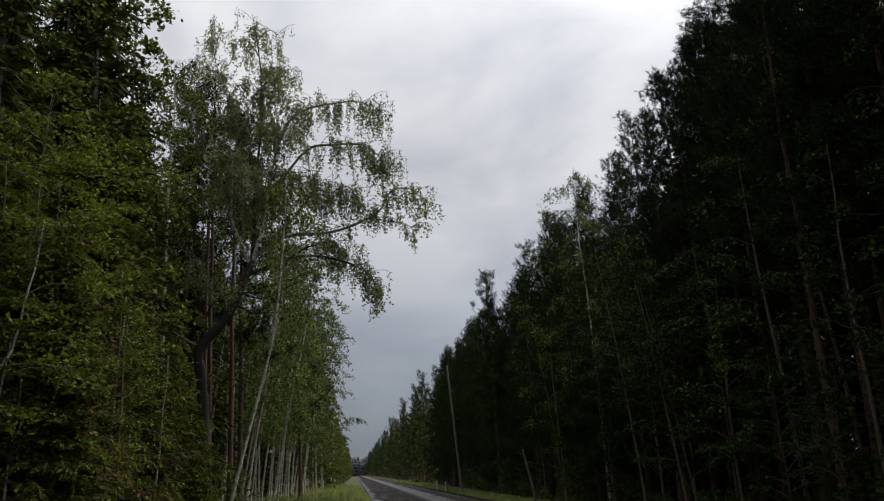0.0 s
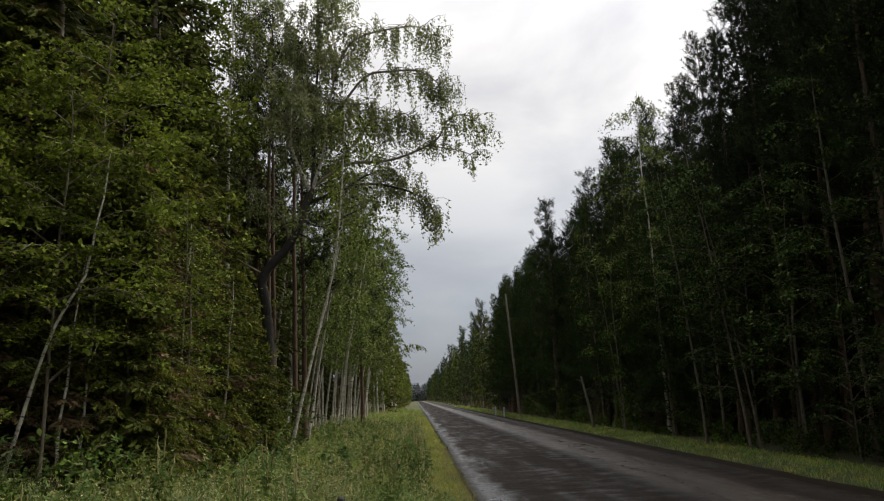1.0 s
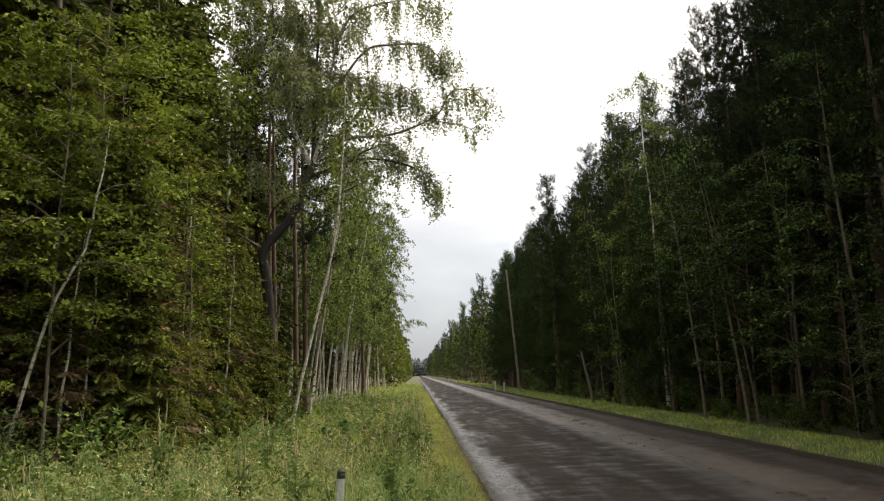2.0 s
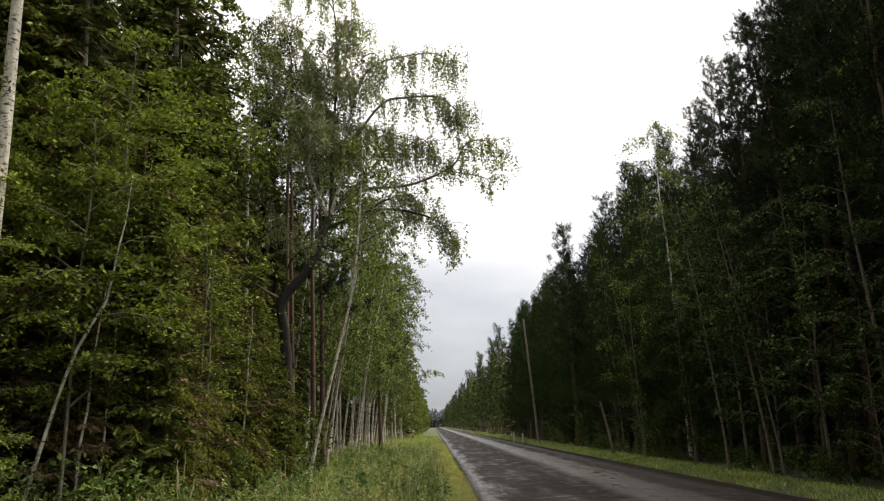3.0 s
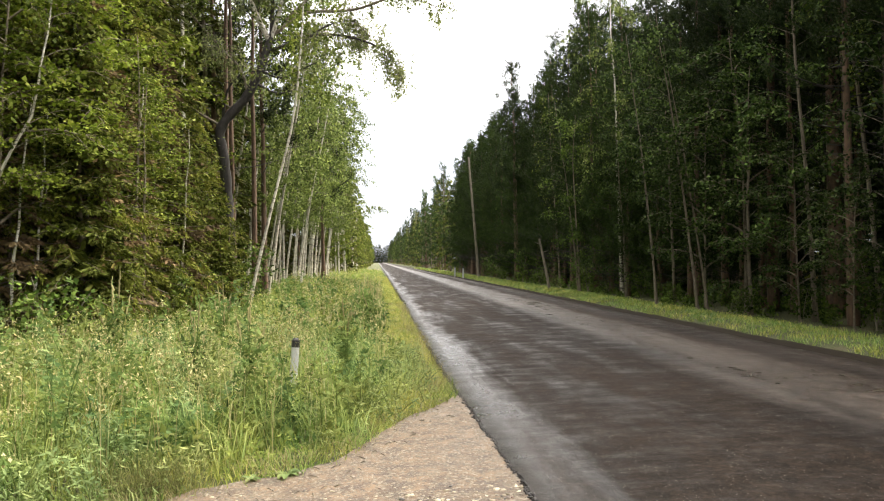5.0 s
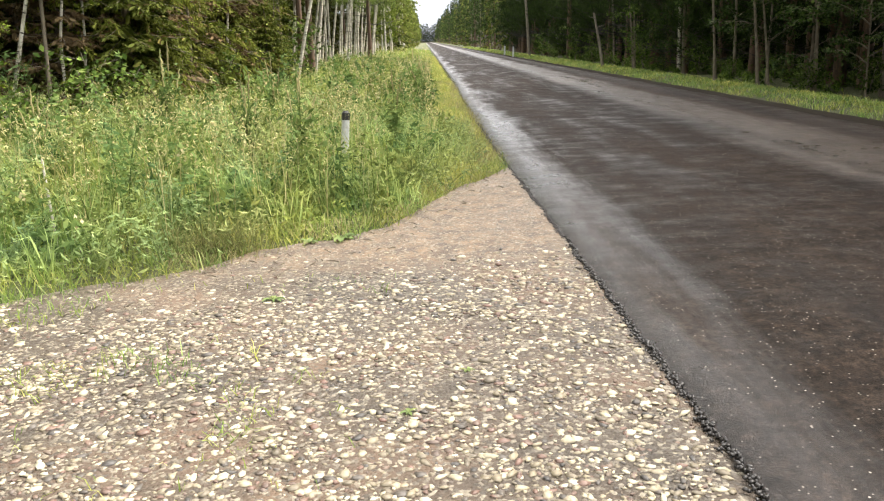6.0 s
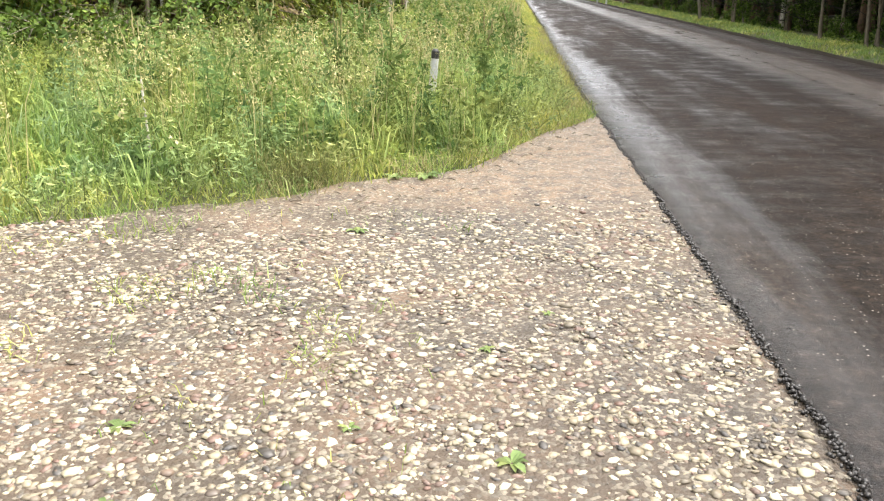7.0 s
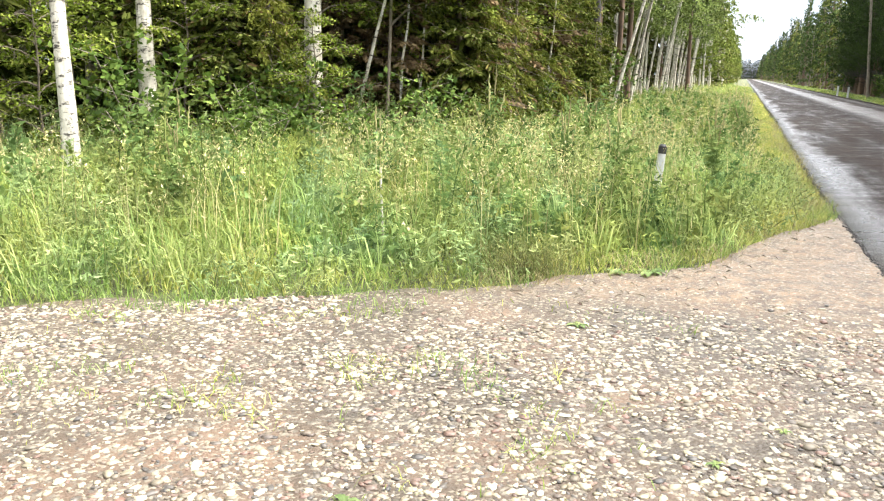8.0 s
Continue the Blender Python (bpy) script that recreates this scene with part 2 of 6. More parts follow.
def sand_material():
    """Damp sand with fine grit, redder where fewer stones lie."""
    m, n, l, b = shader("damp_sand_and_grit")
    co = n.new("ShaderNodeTexCoord").outputs["Object"]
    coarse, mid, fine = noise_node(n, l, co, 0.9, 4.0), noise_node(n, l, co, 6.0, 5.0), noise_node(n, l, co, 90.0, 4.0, 0.7)
    col = ramp(n, l, coarse, [(0.34, (0.038, 0.029, 0.019)), (0.5, (0.064, 0.046, 0.03)), (0.66, (0.12, 0.078, 0.05))])
    spot = n.new("ShaderNodeSeparateXYZ")
    l.new(co, spot.inputs[0])
    bare, shift = n.new("ShaderNodeMapRange"), n.new("ShaderNodeMath")
    shift.operation, shift.inputs[1].default_value = "MULTIPLY_ADD", 2.4
    l.new(coarse, shift.inputs[0])
    l.new(spot.outputs["Y"], shift.inputs[2])
    bare.inputs["From Min"].default_value, bare.inputs["From Max"].default_value = 7.6, 8.5
    l.new(shift.outputs[0], bare.inputs["Value"])
    col = mix(n, l, bare.outputs[0], col, ramp(n, l, mid, [(0.35, (0.085, 0.06, 0.04)), (0.65, (0.155, 0.105, 0.066))]))
    col = mix(n, l, 1.0, col, ramp(n, l, mid, [(0.3, (0.72, 0.72, 0.74)), (0.7, (1.15, 1.12, 1.08))]), "MULTIPLY")
    vor = n.new("ShaderNodeTexVoronoi")
    vor.inputs["Scale"].default_value = 60.0
    l.new(co, vor.inputs["Vector"])
    sep = n.new("ShaderNodeSeparateColor")
    l.new(vor.outputs["Color"], sep.inputs[0])
    grit = mix(n, l, ramp(n, l, sep.outputs[0], [(0.6, (0, 0, 0)), (0.64, (1, 1, 1))]), col, ramp(n, l, sep.outputs[1], [(0.0, (0.045, 0.038, 0.03)), (0.5, (0.13, 0.112, 0.085)), (1.0, (0.28, 0.25, 0.19))]))
    col = mix(n, l, ramp(n, l, vor.outputs["Distance"], [(0.0, (0, 0, 0)), (0.35, (0.25, 0.25, 0.25))]), grit, col)
    l.new(col, b.inputs["Base Color"])
    l.new(ramp(n, l, coarse, [(0.3, (0.55, 0.55, 0.55)), (0.7, (0.8, 0.8, 0.8))]), b.inputs["Roughness"])
    h = n.new("ShaderNodeMath")
    h.operation = "SUBTRACT"
    l.new(fine, h.inputs[0])
    l.new(vor.outputs["Distance"], h.inputs[1])
    bump(n, l, b, h.outputs[0], 0.6, 0.012)
    return m


ROAD_L, ROAD_R = 1.06, 6.6


def asphalt_material():
    """Old asphalt, wet: a film of water here, drier wear streaks along the wheels there, pale grit. Sky sheen is
    painted into the left band.
    """
    m, n, l, b = shader("wet_worn_asphalt")
    co = n.new("ShaderNodeTexCoord").outputs["Object"]
    streak = noise_node(n, l, co, 1.7, 6.0, 0.65, (1.0, 0.14, 1.0))
    cross = noise_node(n, l, co, 2.6, 6.0, 0.7, (0.6, 1.0, 1.0))
    fine = noise_node(n, l, co, 110.0, 4.0, 0.75)
    mid = noise_node(n, l, co, 9.0, 5.0, 0.7)
    spot, lane, wob = n.new("ShaderNodeSeparateXYZ"), n.new("ShaderNodeMapRange"), n.new("ShaderNodeMath")
    l.new(co, spot.inputs[0])
    wob.operation, wob.inputs[1].default_value = "MULTIPLY_ADD", 1.1
    l.new(streak, wob.inputs[0])
    l.new(spot.outputs["X"], wob.inputs[2])
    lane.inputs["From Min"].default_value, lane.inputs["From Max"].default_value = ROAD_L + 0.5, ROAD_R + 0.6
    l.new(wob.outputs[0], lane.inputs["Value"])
    # wear by lane; the bluish left band is reflected sky put into the colour
    worn_sheen = ramp(n, l, lane.outputs[0], [(0.0, (0.72, 0.75, 0.84)), (0.045, (0.5, 0.5, 0.54)), (0.1, (0.2, 0.175, 0.155)), (0.3, (0.27, 0.22, 0.185)), (0.52, (0.16, 0.133, 0.115)), (0.64, (1.3, 1.2, 1.12)), (0.78, (1.05, 0.96, 0.88)), (0.86, (0.2, 0.17, 0.15)), (0.94, (0.5, 0.44, 0.39))])
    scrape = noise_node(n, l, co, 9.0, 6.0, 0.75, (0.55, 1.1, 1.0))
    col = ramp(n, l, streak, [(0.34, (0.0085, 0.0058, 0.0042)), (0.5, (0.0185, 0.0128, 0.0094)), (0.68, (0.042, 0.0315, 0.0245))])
    col = mix(n, l, 0.62, col, mix(n, l, 1.0, worn_sheen, (0.05, 0.043, 0.038), "MULTIPLY"))
    col = mix(n, l, 1.0, col, ramp(n, l, scrape, [(0.34, (0.66, 0.65, 0.64)), (0.5, (0.95, 0.95, 0.95)), (0.64, (1.5, 1.47, 1.43))]), "MULTIPLY")
    col = mix(n, l, 1.0, col, ramp(n, l, mid, [(0.3, (0.62, 0.62, 0.62)), (0.7, (1.38, 1.36, 1.33))]), "MULTIPLY")
    col = mix(n, l, 1.0, col, ramp(n, l, fine, [(0.3, (0.35, 0.35, 0.35)), (0.7, (1.85, 1.85, 1.85))]), "MULTIPLY")
    grain = noise_node(n, l, co, 38.0, 3.0, 0.7, (1.0, 0.7, 1.0))
    col = mix(n, l, 1.0, col, ramp(n, l, grain, [(0.36, (0.55, 0.55, 0.55)), (0.5, (1, 1, 1)), (0.66, (1.7, 1.68, 1.64))]), "MULTIPLY")
    vor = n.new("ShaderNodeTexVoronoi")
    vor.inputs["Scale"].default_value = 55.0
    l.new(co, vor.inputs["Vector"])
    sep, pick = n.new("ShaderNodeSeparateColor"), n.new("ShaderNodeMath")
    l.new(vor.outputs["Color"], sep.inputs[0])
    near = ramp(n, l, vor.outputs["Distance"], [(0.12, (1, 1, 1)), (0.29, (0, 0, 0))])
    chosen = ramp(n, l, sep.outputs[0], [(0.84, (0, 0, 0)), (0.95, (1, 1, 1))])
    pick.operation = "MULTIPLY"
    l.new(near, pick.inputs[0])
    l.new(chosen, pick.inputs[1])
    col = mix(n, l, pick.outputs[0], col, (0.4, 0.36, 0.31))
    l.new(col, b.inputs["Base Color"])
    wet = n.new("ShaderNodeMath")
    wet.operation = "ADD"
    l.new(streak, wet.inputs[0])
    l.new(cross, wet.inputs[1])
    half = n.new("ShaderNodeMath")
    half.operation = "MULTIPLY"
    half.inputs[1].default_value = 0.5
    l.new(wet.outputs[0], half.inputs[0])
    l.new(ramp(n, l, half.outputs[0], [(0.36, (0.36, 0.36, 0.36)), (0.45, (0.6, 0.6, 0.6)), (0.52, (0.8, 0.8, 0.8)), (0.62, (0.95, 0.95, 0.95))]), wetness := n.new("ShaderNodeMath").inputs[0])
    wetness.node.operation = "MULTIPLY"
    l.new(ramp(n, l, lane.outputs[0], [(0.0, (0.45, 0.45, 0.45)), (0.05, (0.5, 0.5, 0.5)), (0.12, (0.95, 0.95, 0.95)), (0.5, (1, 1, 1)), (0.6, (0.52, 0.52, 0.52)), (0.74, (0.55, 0.55, 0.55)), (0.82, (1, 1, 1)), (0.92, (0.8, 0.8, 0.8))]), wetness.node.inputs[1])
    l.new(wetness.node.outputs[0], b.inputs["Roughness"])
    l.new(ramp(n, l, lane.outputs[0], [(0.0, (0.5, 0.5, 0.5)), (0.06, (0.34, 0.34, 0.34)), (0.12, (0.1, 0.1, 0.1)), (0.5, (0.08, 0.08, 0.08)), (0.62, (0.3, 0.3, 0.3)), (0.74, (0.26, 0.26, 0.26)), (0.82, (0.08, 0.08, 0.08)), (0.9, (0.16, 0.16, 0.16))]), b.inputs["Specular IOR Level"])
    relief = n.new("ShaderNodeMath")
    relief.operation, relief.inputs[1].default_value = "MULTIPLY_ADD", 1.6
    l.new(mid, relief.inputs[0])
    l.new(fine, relief.inputs[2])
    bump(n, l, b, relief.outputs[0], 0.5, 0.01)
    return m


def stone_material():
    m, n, l, b = shader("river_pebbles")
    geo, info = n.new("ShaderNodeNewGeometry"), n.new("ShaderNodeObjectInfo")
    s = n.new("ShaderNodeMath")
    s.operation = "ADD"
    l.new(geo.outputs["Random Per Island"], s.inputs[0])
    l.new(info.outputs["Random"], s.inputs[1])
    f = n.new("ShaderNodeMath")
    f.operation = "FRACT"
    l.new(s.outputs[0], f.inputs[0])
    col = ramp(n, l, f.outputs[0], [(0.0, (0.05, 0.046, 0.042)), (0.12, (0.085, 0.072, 0.058)), (0.24, (0.15, 0.088, 0.066)), (0.32, (0.12, 0.1, 0.072)), (0.5, (0.18, 0.15, 0.1)), (0.68, (0.29, 0.25, 0.17)), (0.9, (0.42, 0.375, 0.26)), (1.0, (0.52, 0.48, 0.36))])
    co = n.new("ShaderNodeTexCoord").outputs["Object"]
    col = mix(n, l, 1.0, col, ramp(n, l, noise_node(n, l, co, 45.0, 3.0), [(0.3, (0.75, 0.75, 0.75)), (0.7, (1.12, 1.12, 1.12))]), "MULTIPLY")
    l.new(col, b.inputs["Base Color"])
    b.inputs["Roughness"].default_value = 0.5
    return m


def plain(name, colour, rough, scale=20.0, spread=0.3, shine=0.5):
    m, n, l, b = shader(name)
    co = n.new("ShaderNodeTexCoord").outputs["Object"]
    f = noise_node(n, l, co, scale, 5.0, 0.65)
    col = ramp(n, l, f, [(0.3, tuple(c * (1 - spread) for c in colour)), (0.7, tuple(c * (1 + spread * 0.4) for c in colour))])
    l.new(col, b.inputs["Base Color"])
    b.inputs["Roughness"].default_value, b.inputs["Specular IOR Level"].default_value = rough, shine
    bump(n, l, b, f, 0.2, 0.004)
    return m


SOIL, SAND, ASPHALT, STONE = ground_material(), sand_material(), asphalt_material(), stone_material()
TAR = plain("broken_tar_edge", (0.03, 0.027, 0.025), 0.45, 60.0, 0.5)
EARTH = plain("dark_roadside_earth", (0.022, 0.017, 0.012), 0.95, 12.0, 0.5, 0.08)
POST_WHITE, POST_BLACK = plain("weathered_white_plastic", (0.44, 0.45, 0.45), 0.45), plain("black_plastic_cap", (0.02, 0.02, 0.02), 0.5)
STAKE_WOOD = plain("bleached_stake_wood", (0.42, 0.4, 0.33), 0.8, 30.0)


# ---- mesh helpers ----
class Geo:
    """Gathers vertices, triangles and quads, and turns them into one mesh."""

    def __init__(self):
        self.v, self.f3, self.f4, self.n = [], [], [], 0

    def add(self, verts, tris=None, quads=None):
        verts = np.asarray(verts, np.float32).reshape(-1, 3)
        if tris is not None and len(tris):
            self.f3.append(np.asarray(tris, np.int32).reshape(-1, 3) + self.n)
        if quads is not None and len(quads):
            self.f4.append(np.asarray(quads, np.int32).reshape(-1, 4) + self.n)
        self.v.append(verts)
        self.n += len(verts)
        return self

    def mesh(self, name, material, smooth=False):
        v = np.concatenate(self.v)
        f3 = np.concatenate(self.f3) if self.f3 else np.zeros((0, 3), np.int32)
        f4 = np.concatenate(self.f4) if self.f4 else np.zeros((0, 4), np.int32)
        me = bpy.data.meshes.new(name)
        me.vertices.add(len(v))
        me.vertices.foreach_set("co", v.ravel())
        me.loops.add(f3.size + f4.size)
        me.loops.foreach_set("vertex_index", np.concatenate([f3.ravel(), f4.ravel()]).astype(np.int32))
        me.polygons.add(len(f3) + len(f4))
        me.polygons.foreach_set("loop_start", np.concatenate([np.arange(len(f3)) * 3, f3.size + np.arange(len(f4)) * 4]).astype(np.int32))
        if smooth:
            me.polygons.foreach_set("use_smooth", np.ones(len(f3) + len(f4), bool))
        me.update(calc_edges=True)
        me.materials.append(material)
        return me


def part(name, geo, material, parent=None, label="", smooth=False):
    ob = new(name, geo.mesh(name, material, smooth))
    ob.parent = parent
    return tagged(ob, label)


def tube(geo, path, radii, sides=6, cap=True):
    """A round stem along a path, with a radius at each of its points."""
    path, radii = np.asarray(path, float), np.asarray(radii, float)
    k = len(path)
    d = np.gradient(path, axis=0)
    d /= np.linalg.norm(d, axis=1, keepdims=True) + 1e-9
    ref = np.where(np.abs(d[:, 2:3]) > 0.9, [[1.0, 0, 0]], [[0, 0, 1.0]])
    u = np.cross(d, ref)
    for i in range(1, k):
        u[i] = u[i - 1] - d[i] * (u[i - 1] @ d[i])
    u /= np.linalg.norm(u, axis=1, keepdims=True) + 1e-9
    w = np.cross(d, u)
    an = np.arange(sides) * 2 * math.pi / sides
    ring = path[:, None] + radii[:, None, None] * (np.cos(an)[None, :, None] * u[:, None] + np.sin(an)[None, :, None] * w[:, None])
    i, j = np.meshgrid(np.arange(k - 1), np.arange(sides), indexing="ij")
    q = np.stack([i * sides + j, i * sides + (j + 1) % sides, (i + 1) * sides + (j + 1) % sides, (i + 1) * sides + j], -1).reshape(-1, 4)
    geo.add(ring, None, q)
    if cap:
        top = (k - 1) * sides
        geo.add(ring[-1], [[0, s, s + 1] for s in range(1, sides - 1)])


def unit(v):
    return v / (np.linalg.norm(v, axis=-1, keepdims=True) + 1e-9)


def leaves(geo, rng, centre, size, wide=0.62, hang=0.0, flat=0.45):
    """A rhombic leaf, folded a little, at each centre; hang pulls the tips down, flat turns the faces to the sky."""
    c = np.asarray(centre, float)
    k = len(c)
    d = rng.normal(size=(k, 3))
    d[:, 2] = d[:, 2] * 0.7 - hang
    d = unit(d)
    e = unit(np.cross(d, rng.normal(size=(k, 3)) * (1 - flat) + np.array([0, 0, 2.0 * flat])))
    up = np.cross(d, e)
    s = size * rng.uniform(0.65, 1.3, (k, 1))
    v = np.stack([c - d * s * 0.5, c + e * s * wide * 0.5 + up * s * 0.1, c + d * s * 0.5, c - e * s * wide * 0.5 + up * s * 0.1], 1)
    geo.add(v, None, np.arange(4 * k).reshape(-1, 4))


def curve_points(points, steps):
    """A smooth line through the given points."""
    p = np.asarray(points, float)
    p = np.vstack([2 * p[0] - p[1], p, 2 * p[-1] - p[-2]])
    out = []
    for i in range(1, len(p) - 2):
        for s in np.linspace(0, 1, steps, endpoint=False):
            a0, a1, a2, a3 = p[i - 1], p[i], p[i + 1], p[i + 2]
            out.append(0.5 * (2 * a1 + (a2 - a0) * s + (2 * a0 - 5 * a1 + 4 * a2 - a3) * s * s + (3 * a1 - a0 - 3 * a2 + a3) * s**3))
    out.append(p[-2])
    return np.array(out)


def even(path, n):
    """The same line with n points at even steps."""
    d = np.r_[0, np.cumsum(np.linalg.norm(np.diff(path, axis=0), axis=1))]
    u = np.linspace(0, d[-1], n)
    return np.stack([np.interp(u, d, path[:, k]) for k in range(3)], 1)


def along(path, s):
    """Points at the shares s of a path."""
    s = np.clip(np.asarray(s, float), 0, 1) * (len(path) - 1)
    i = np.minimum(s.astype(int), len(path) - 2)
    f = (s - i)[:, None]
    return path[i] * (1 - f) + path[i + 1] * f


# ---- trees: each function builds one tree round its own foot ----
def stem_path(rng, height, wobble, lean=(0, 0), steps=9):
    z = np.linspace(0, height, steps)
    t = z / height
    off = np.cumsum(rng.normal(size=(steps, 2)), 0) * wobble / steps
    return np.stack([lean[0] * t**1.4 + off[:, 0] * t, lean[1] * t**1.4 + off[:, 1] * t, z], 1)


def flare(t, r):
    return r * (1 + 0.45 * np.exp(-t * 22)) * (1 - t) ** 0.8 + 0.008


def birch(seed, height, radius, low, spread, twigs, per_twig, leaf, weep, lean=(0, 0), bark=None, leaf_mat=None, path=None, name="birch_tree", side=0.0, nb=None, single=False):
    """A birch: white stem, thin rising branches and hanging leafy twigs. side pulls the crown towards +x."""
    rng = np.random.default_rng(seed)
    path = stem_path(rng, height, 0.5, lean) if path is None else even(curve_points(path, 6), 16)
    height = path[-1][2]
    root = new(name)
    g = Geo()
    tube(g, path, flare(np.linspace(0, 1, len(path)), radius), 8)
    part("trunk", g, bark or BARK_BIRCH, root, "", True)
    gb, gl = Geo(), Geo()
    nb = nb or max(10, int(height * 2.6))
    starts, downs = [], []
    for i in range(nb):
        t = low + (0.98 - low) * (i + rng.uniform(0, 1)) / nb
        p = along(path, [t])[0]
        az = i * 2.4 + rng.uniform(-0.5, 0.5)
        f = (t - low) / (1 - low)
        length = spread * (0.35 + 1.0 * math.sin(math.pi * min(0.95, 0.2 + 0.75 * f))) * rng.uniform(0.65, 1.15)
        out = np.array([math.cos(az) + side, math.sin(az), 0])
        s = np.linspace(0, 1, 5)[:, None]
        br = p + out * length * s * (1 - 0.15 * s) + np.array([0, 0, 1]) * length * (0.75 * s - (0.55 + 0.5 * weep) * s**2)
        one = Geo() if single else gb
        tube(one, br, np.linspace(0.005 + radius * 0.16 * (1 - t), 0.003, 5), 4 if single else 3, False)
        if single:
            part("branch", one, BARK_GREY, root)
        m = max(2, int(twigs * rng.uniform(0.7, 1.3)))
        at = along(br, rng.uniform(0.08, 1.0, m) ** 0.8)
        starts.append(at)
        dn = rng.normal(size=(m, 3)) * 0.5 + out * 0.35
        dn[:, 2] = rng.normal(size=m) * 0.35 - 0.35 - weep
        downs.append(unit(dn) * (rng.uniform(0.3, 0.8, (m, 1)) * (0.55 + 0.6 * weep)))
    st, dn = np.concatenate(starts), np.concatenate(downs)
    k = rng.uniform(0, 1, (len(st), per_twig, 1))
    c = st[:, None] + dn[:, None] * k + rng.normal(size=(len(st), per_twig, 3)) * (0.035 + 0.05 * (1 - weep))
    leaves(gl, rng, c.reshape(-1, 3), leaf, 0.66, 0.5 + weep)
    if not single:
        tagged(part("branchwork", gb, BARK_GREY, root), kind="stuff")
    part("crown", gl, leaf_mat or LEAF, root)
    return root


def alder(seed, height, radius, low, spread, nb, leaf, mat=None, path=None, name="alder_tree"):
    """A broad-leaved tree whose boughs carry their leaves in flat, layered sprays with dark gaps between."""
    rng = np.random.default_rng(seed)
    root = new(name)
    path = stem_path(rng, height, 0.6) if path is None else even(curve_points(path, 6), 14)
    height = path[-1][2]
    g, gb, gl = Geo(), Geo(), Geo()
    tube(g, path, flare(np.linspace(0, 1, len(path)), radius), 7)
    part("trunk", g, BARK_GREY, root, "", True)
    C = []
    for i in range(nb):
        t = low + (0.98 - low) * (i + rng.uniform(0, 0.8)) / nb
        p, az = along(path, [t])[0], i * 2.4 + rng.uniform(-0.5, 0.5)
        f = (t - low) / (1 - low)
        ln = spread * (0.4 + 0.75 * math.sin(math.pi * min(0.97, 0.25 + 0.7 * f))) * rng.uniform(0.6, 1.15)
        out, across = np.array([math.cos(az), math.sin(az), 0]), np.array([-math.sin(az), math.cos(az), 0])
        w = np.linspace(0, 1, 5)[:, None]
        br = p + out * ln * w + np.array([0, 0, 1]) * ln * (rng.uniform(0.4, 1.1) * w - rng.uniform(0.4, 0.9) * w**2)
        tube(gb, br, np.linspace(0.012 + 0.02 * (1 - t), 0.004, 5), 4, False)
        for j in range(9):
            u = 0.25 + 0.75 * j / 8
            q, sg = along(br, [u])[0], (1 if j % 2 else -1)
            reach = ln * (0.5 - 0.3 * u) * rng.uniform(0.6, 1.2) + 0.1
            d = unit(out * 0.7 + across * sg) * reach + np.array([0, 0, rng.uniform(-0.7, 0.2) * reach])
            tube(gb, [q, q + d * 0.5 + (0, 0, 0.03), q + d], (0.006, 0.005, 0.003), 3, False)
            m = int(12 + 34 * reach)
            C.append(q + d * rng.uniform(0.1, 1.1, (m, 1)) + rng.normal(size=(m, 3)) * (0.085, 0.085, 0.04))
    leaves(gl, rng, np.concatenate(C), leaf, 0.74, 0.3, 0.7)
    tagged(part("branchwork", gb, BARK_GREY, root), kind="stuff")
    part("crown", gl, mat or BUSH, root)
    return root


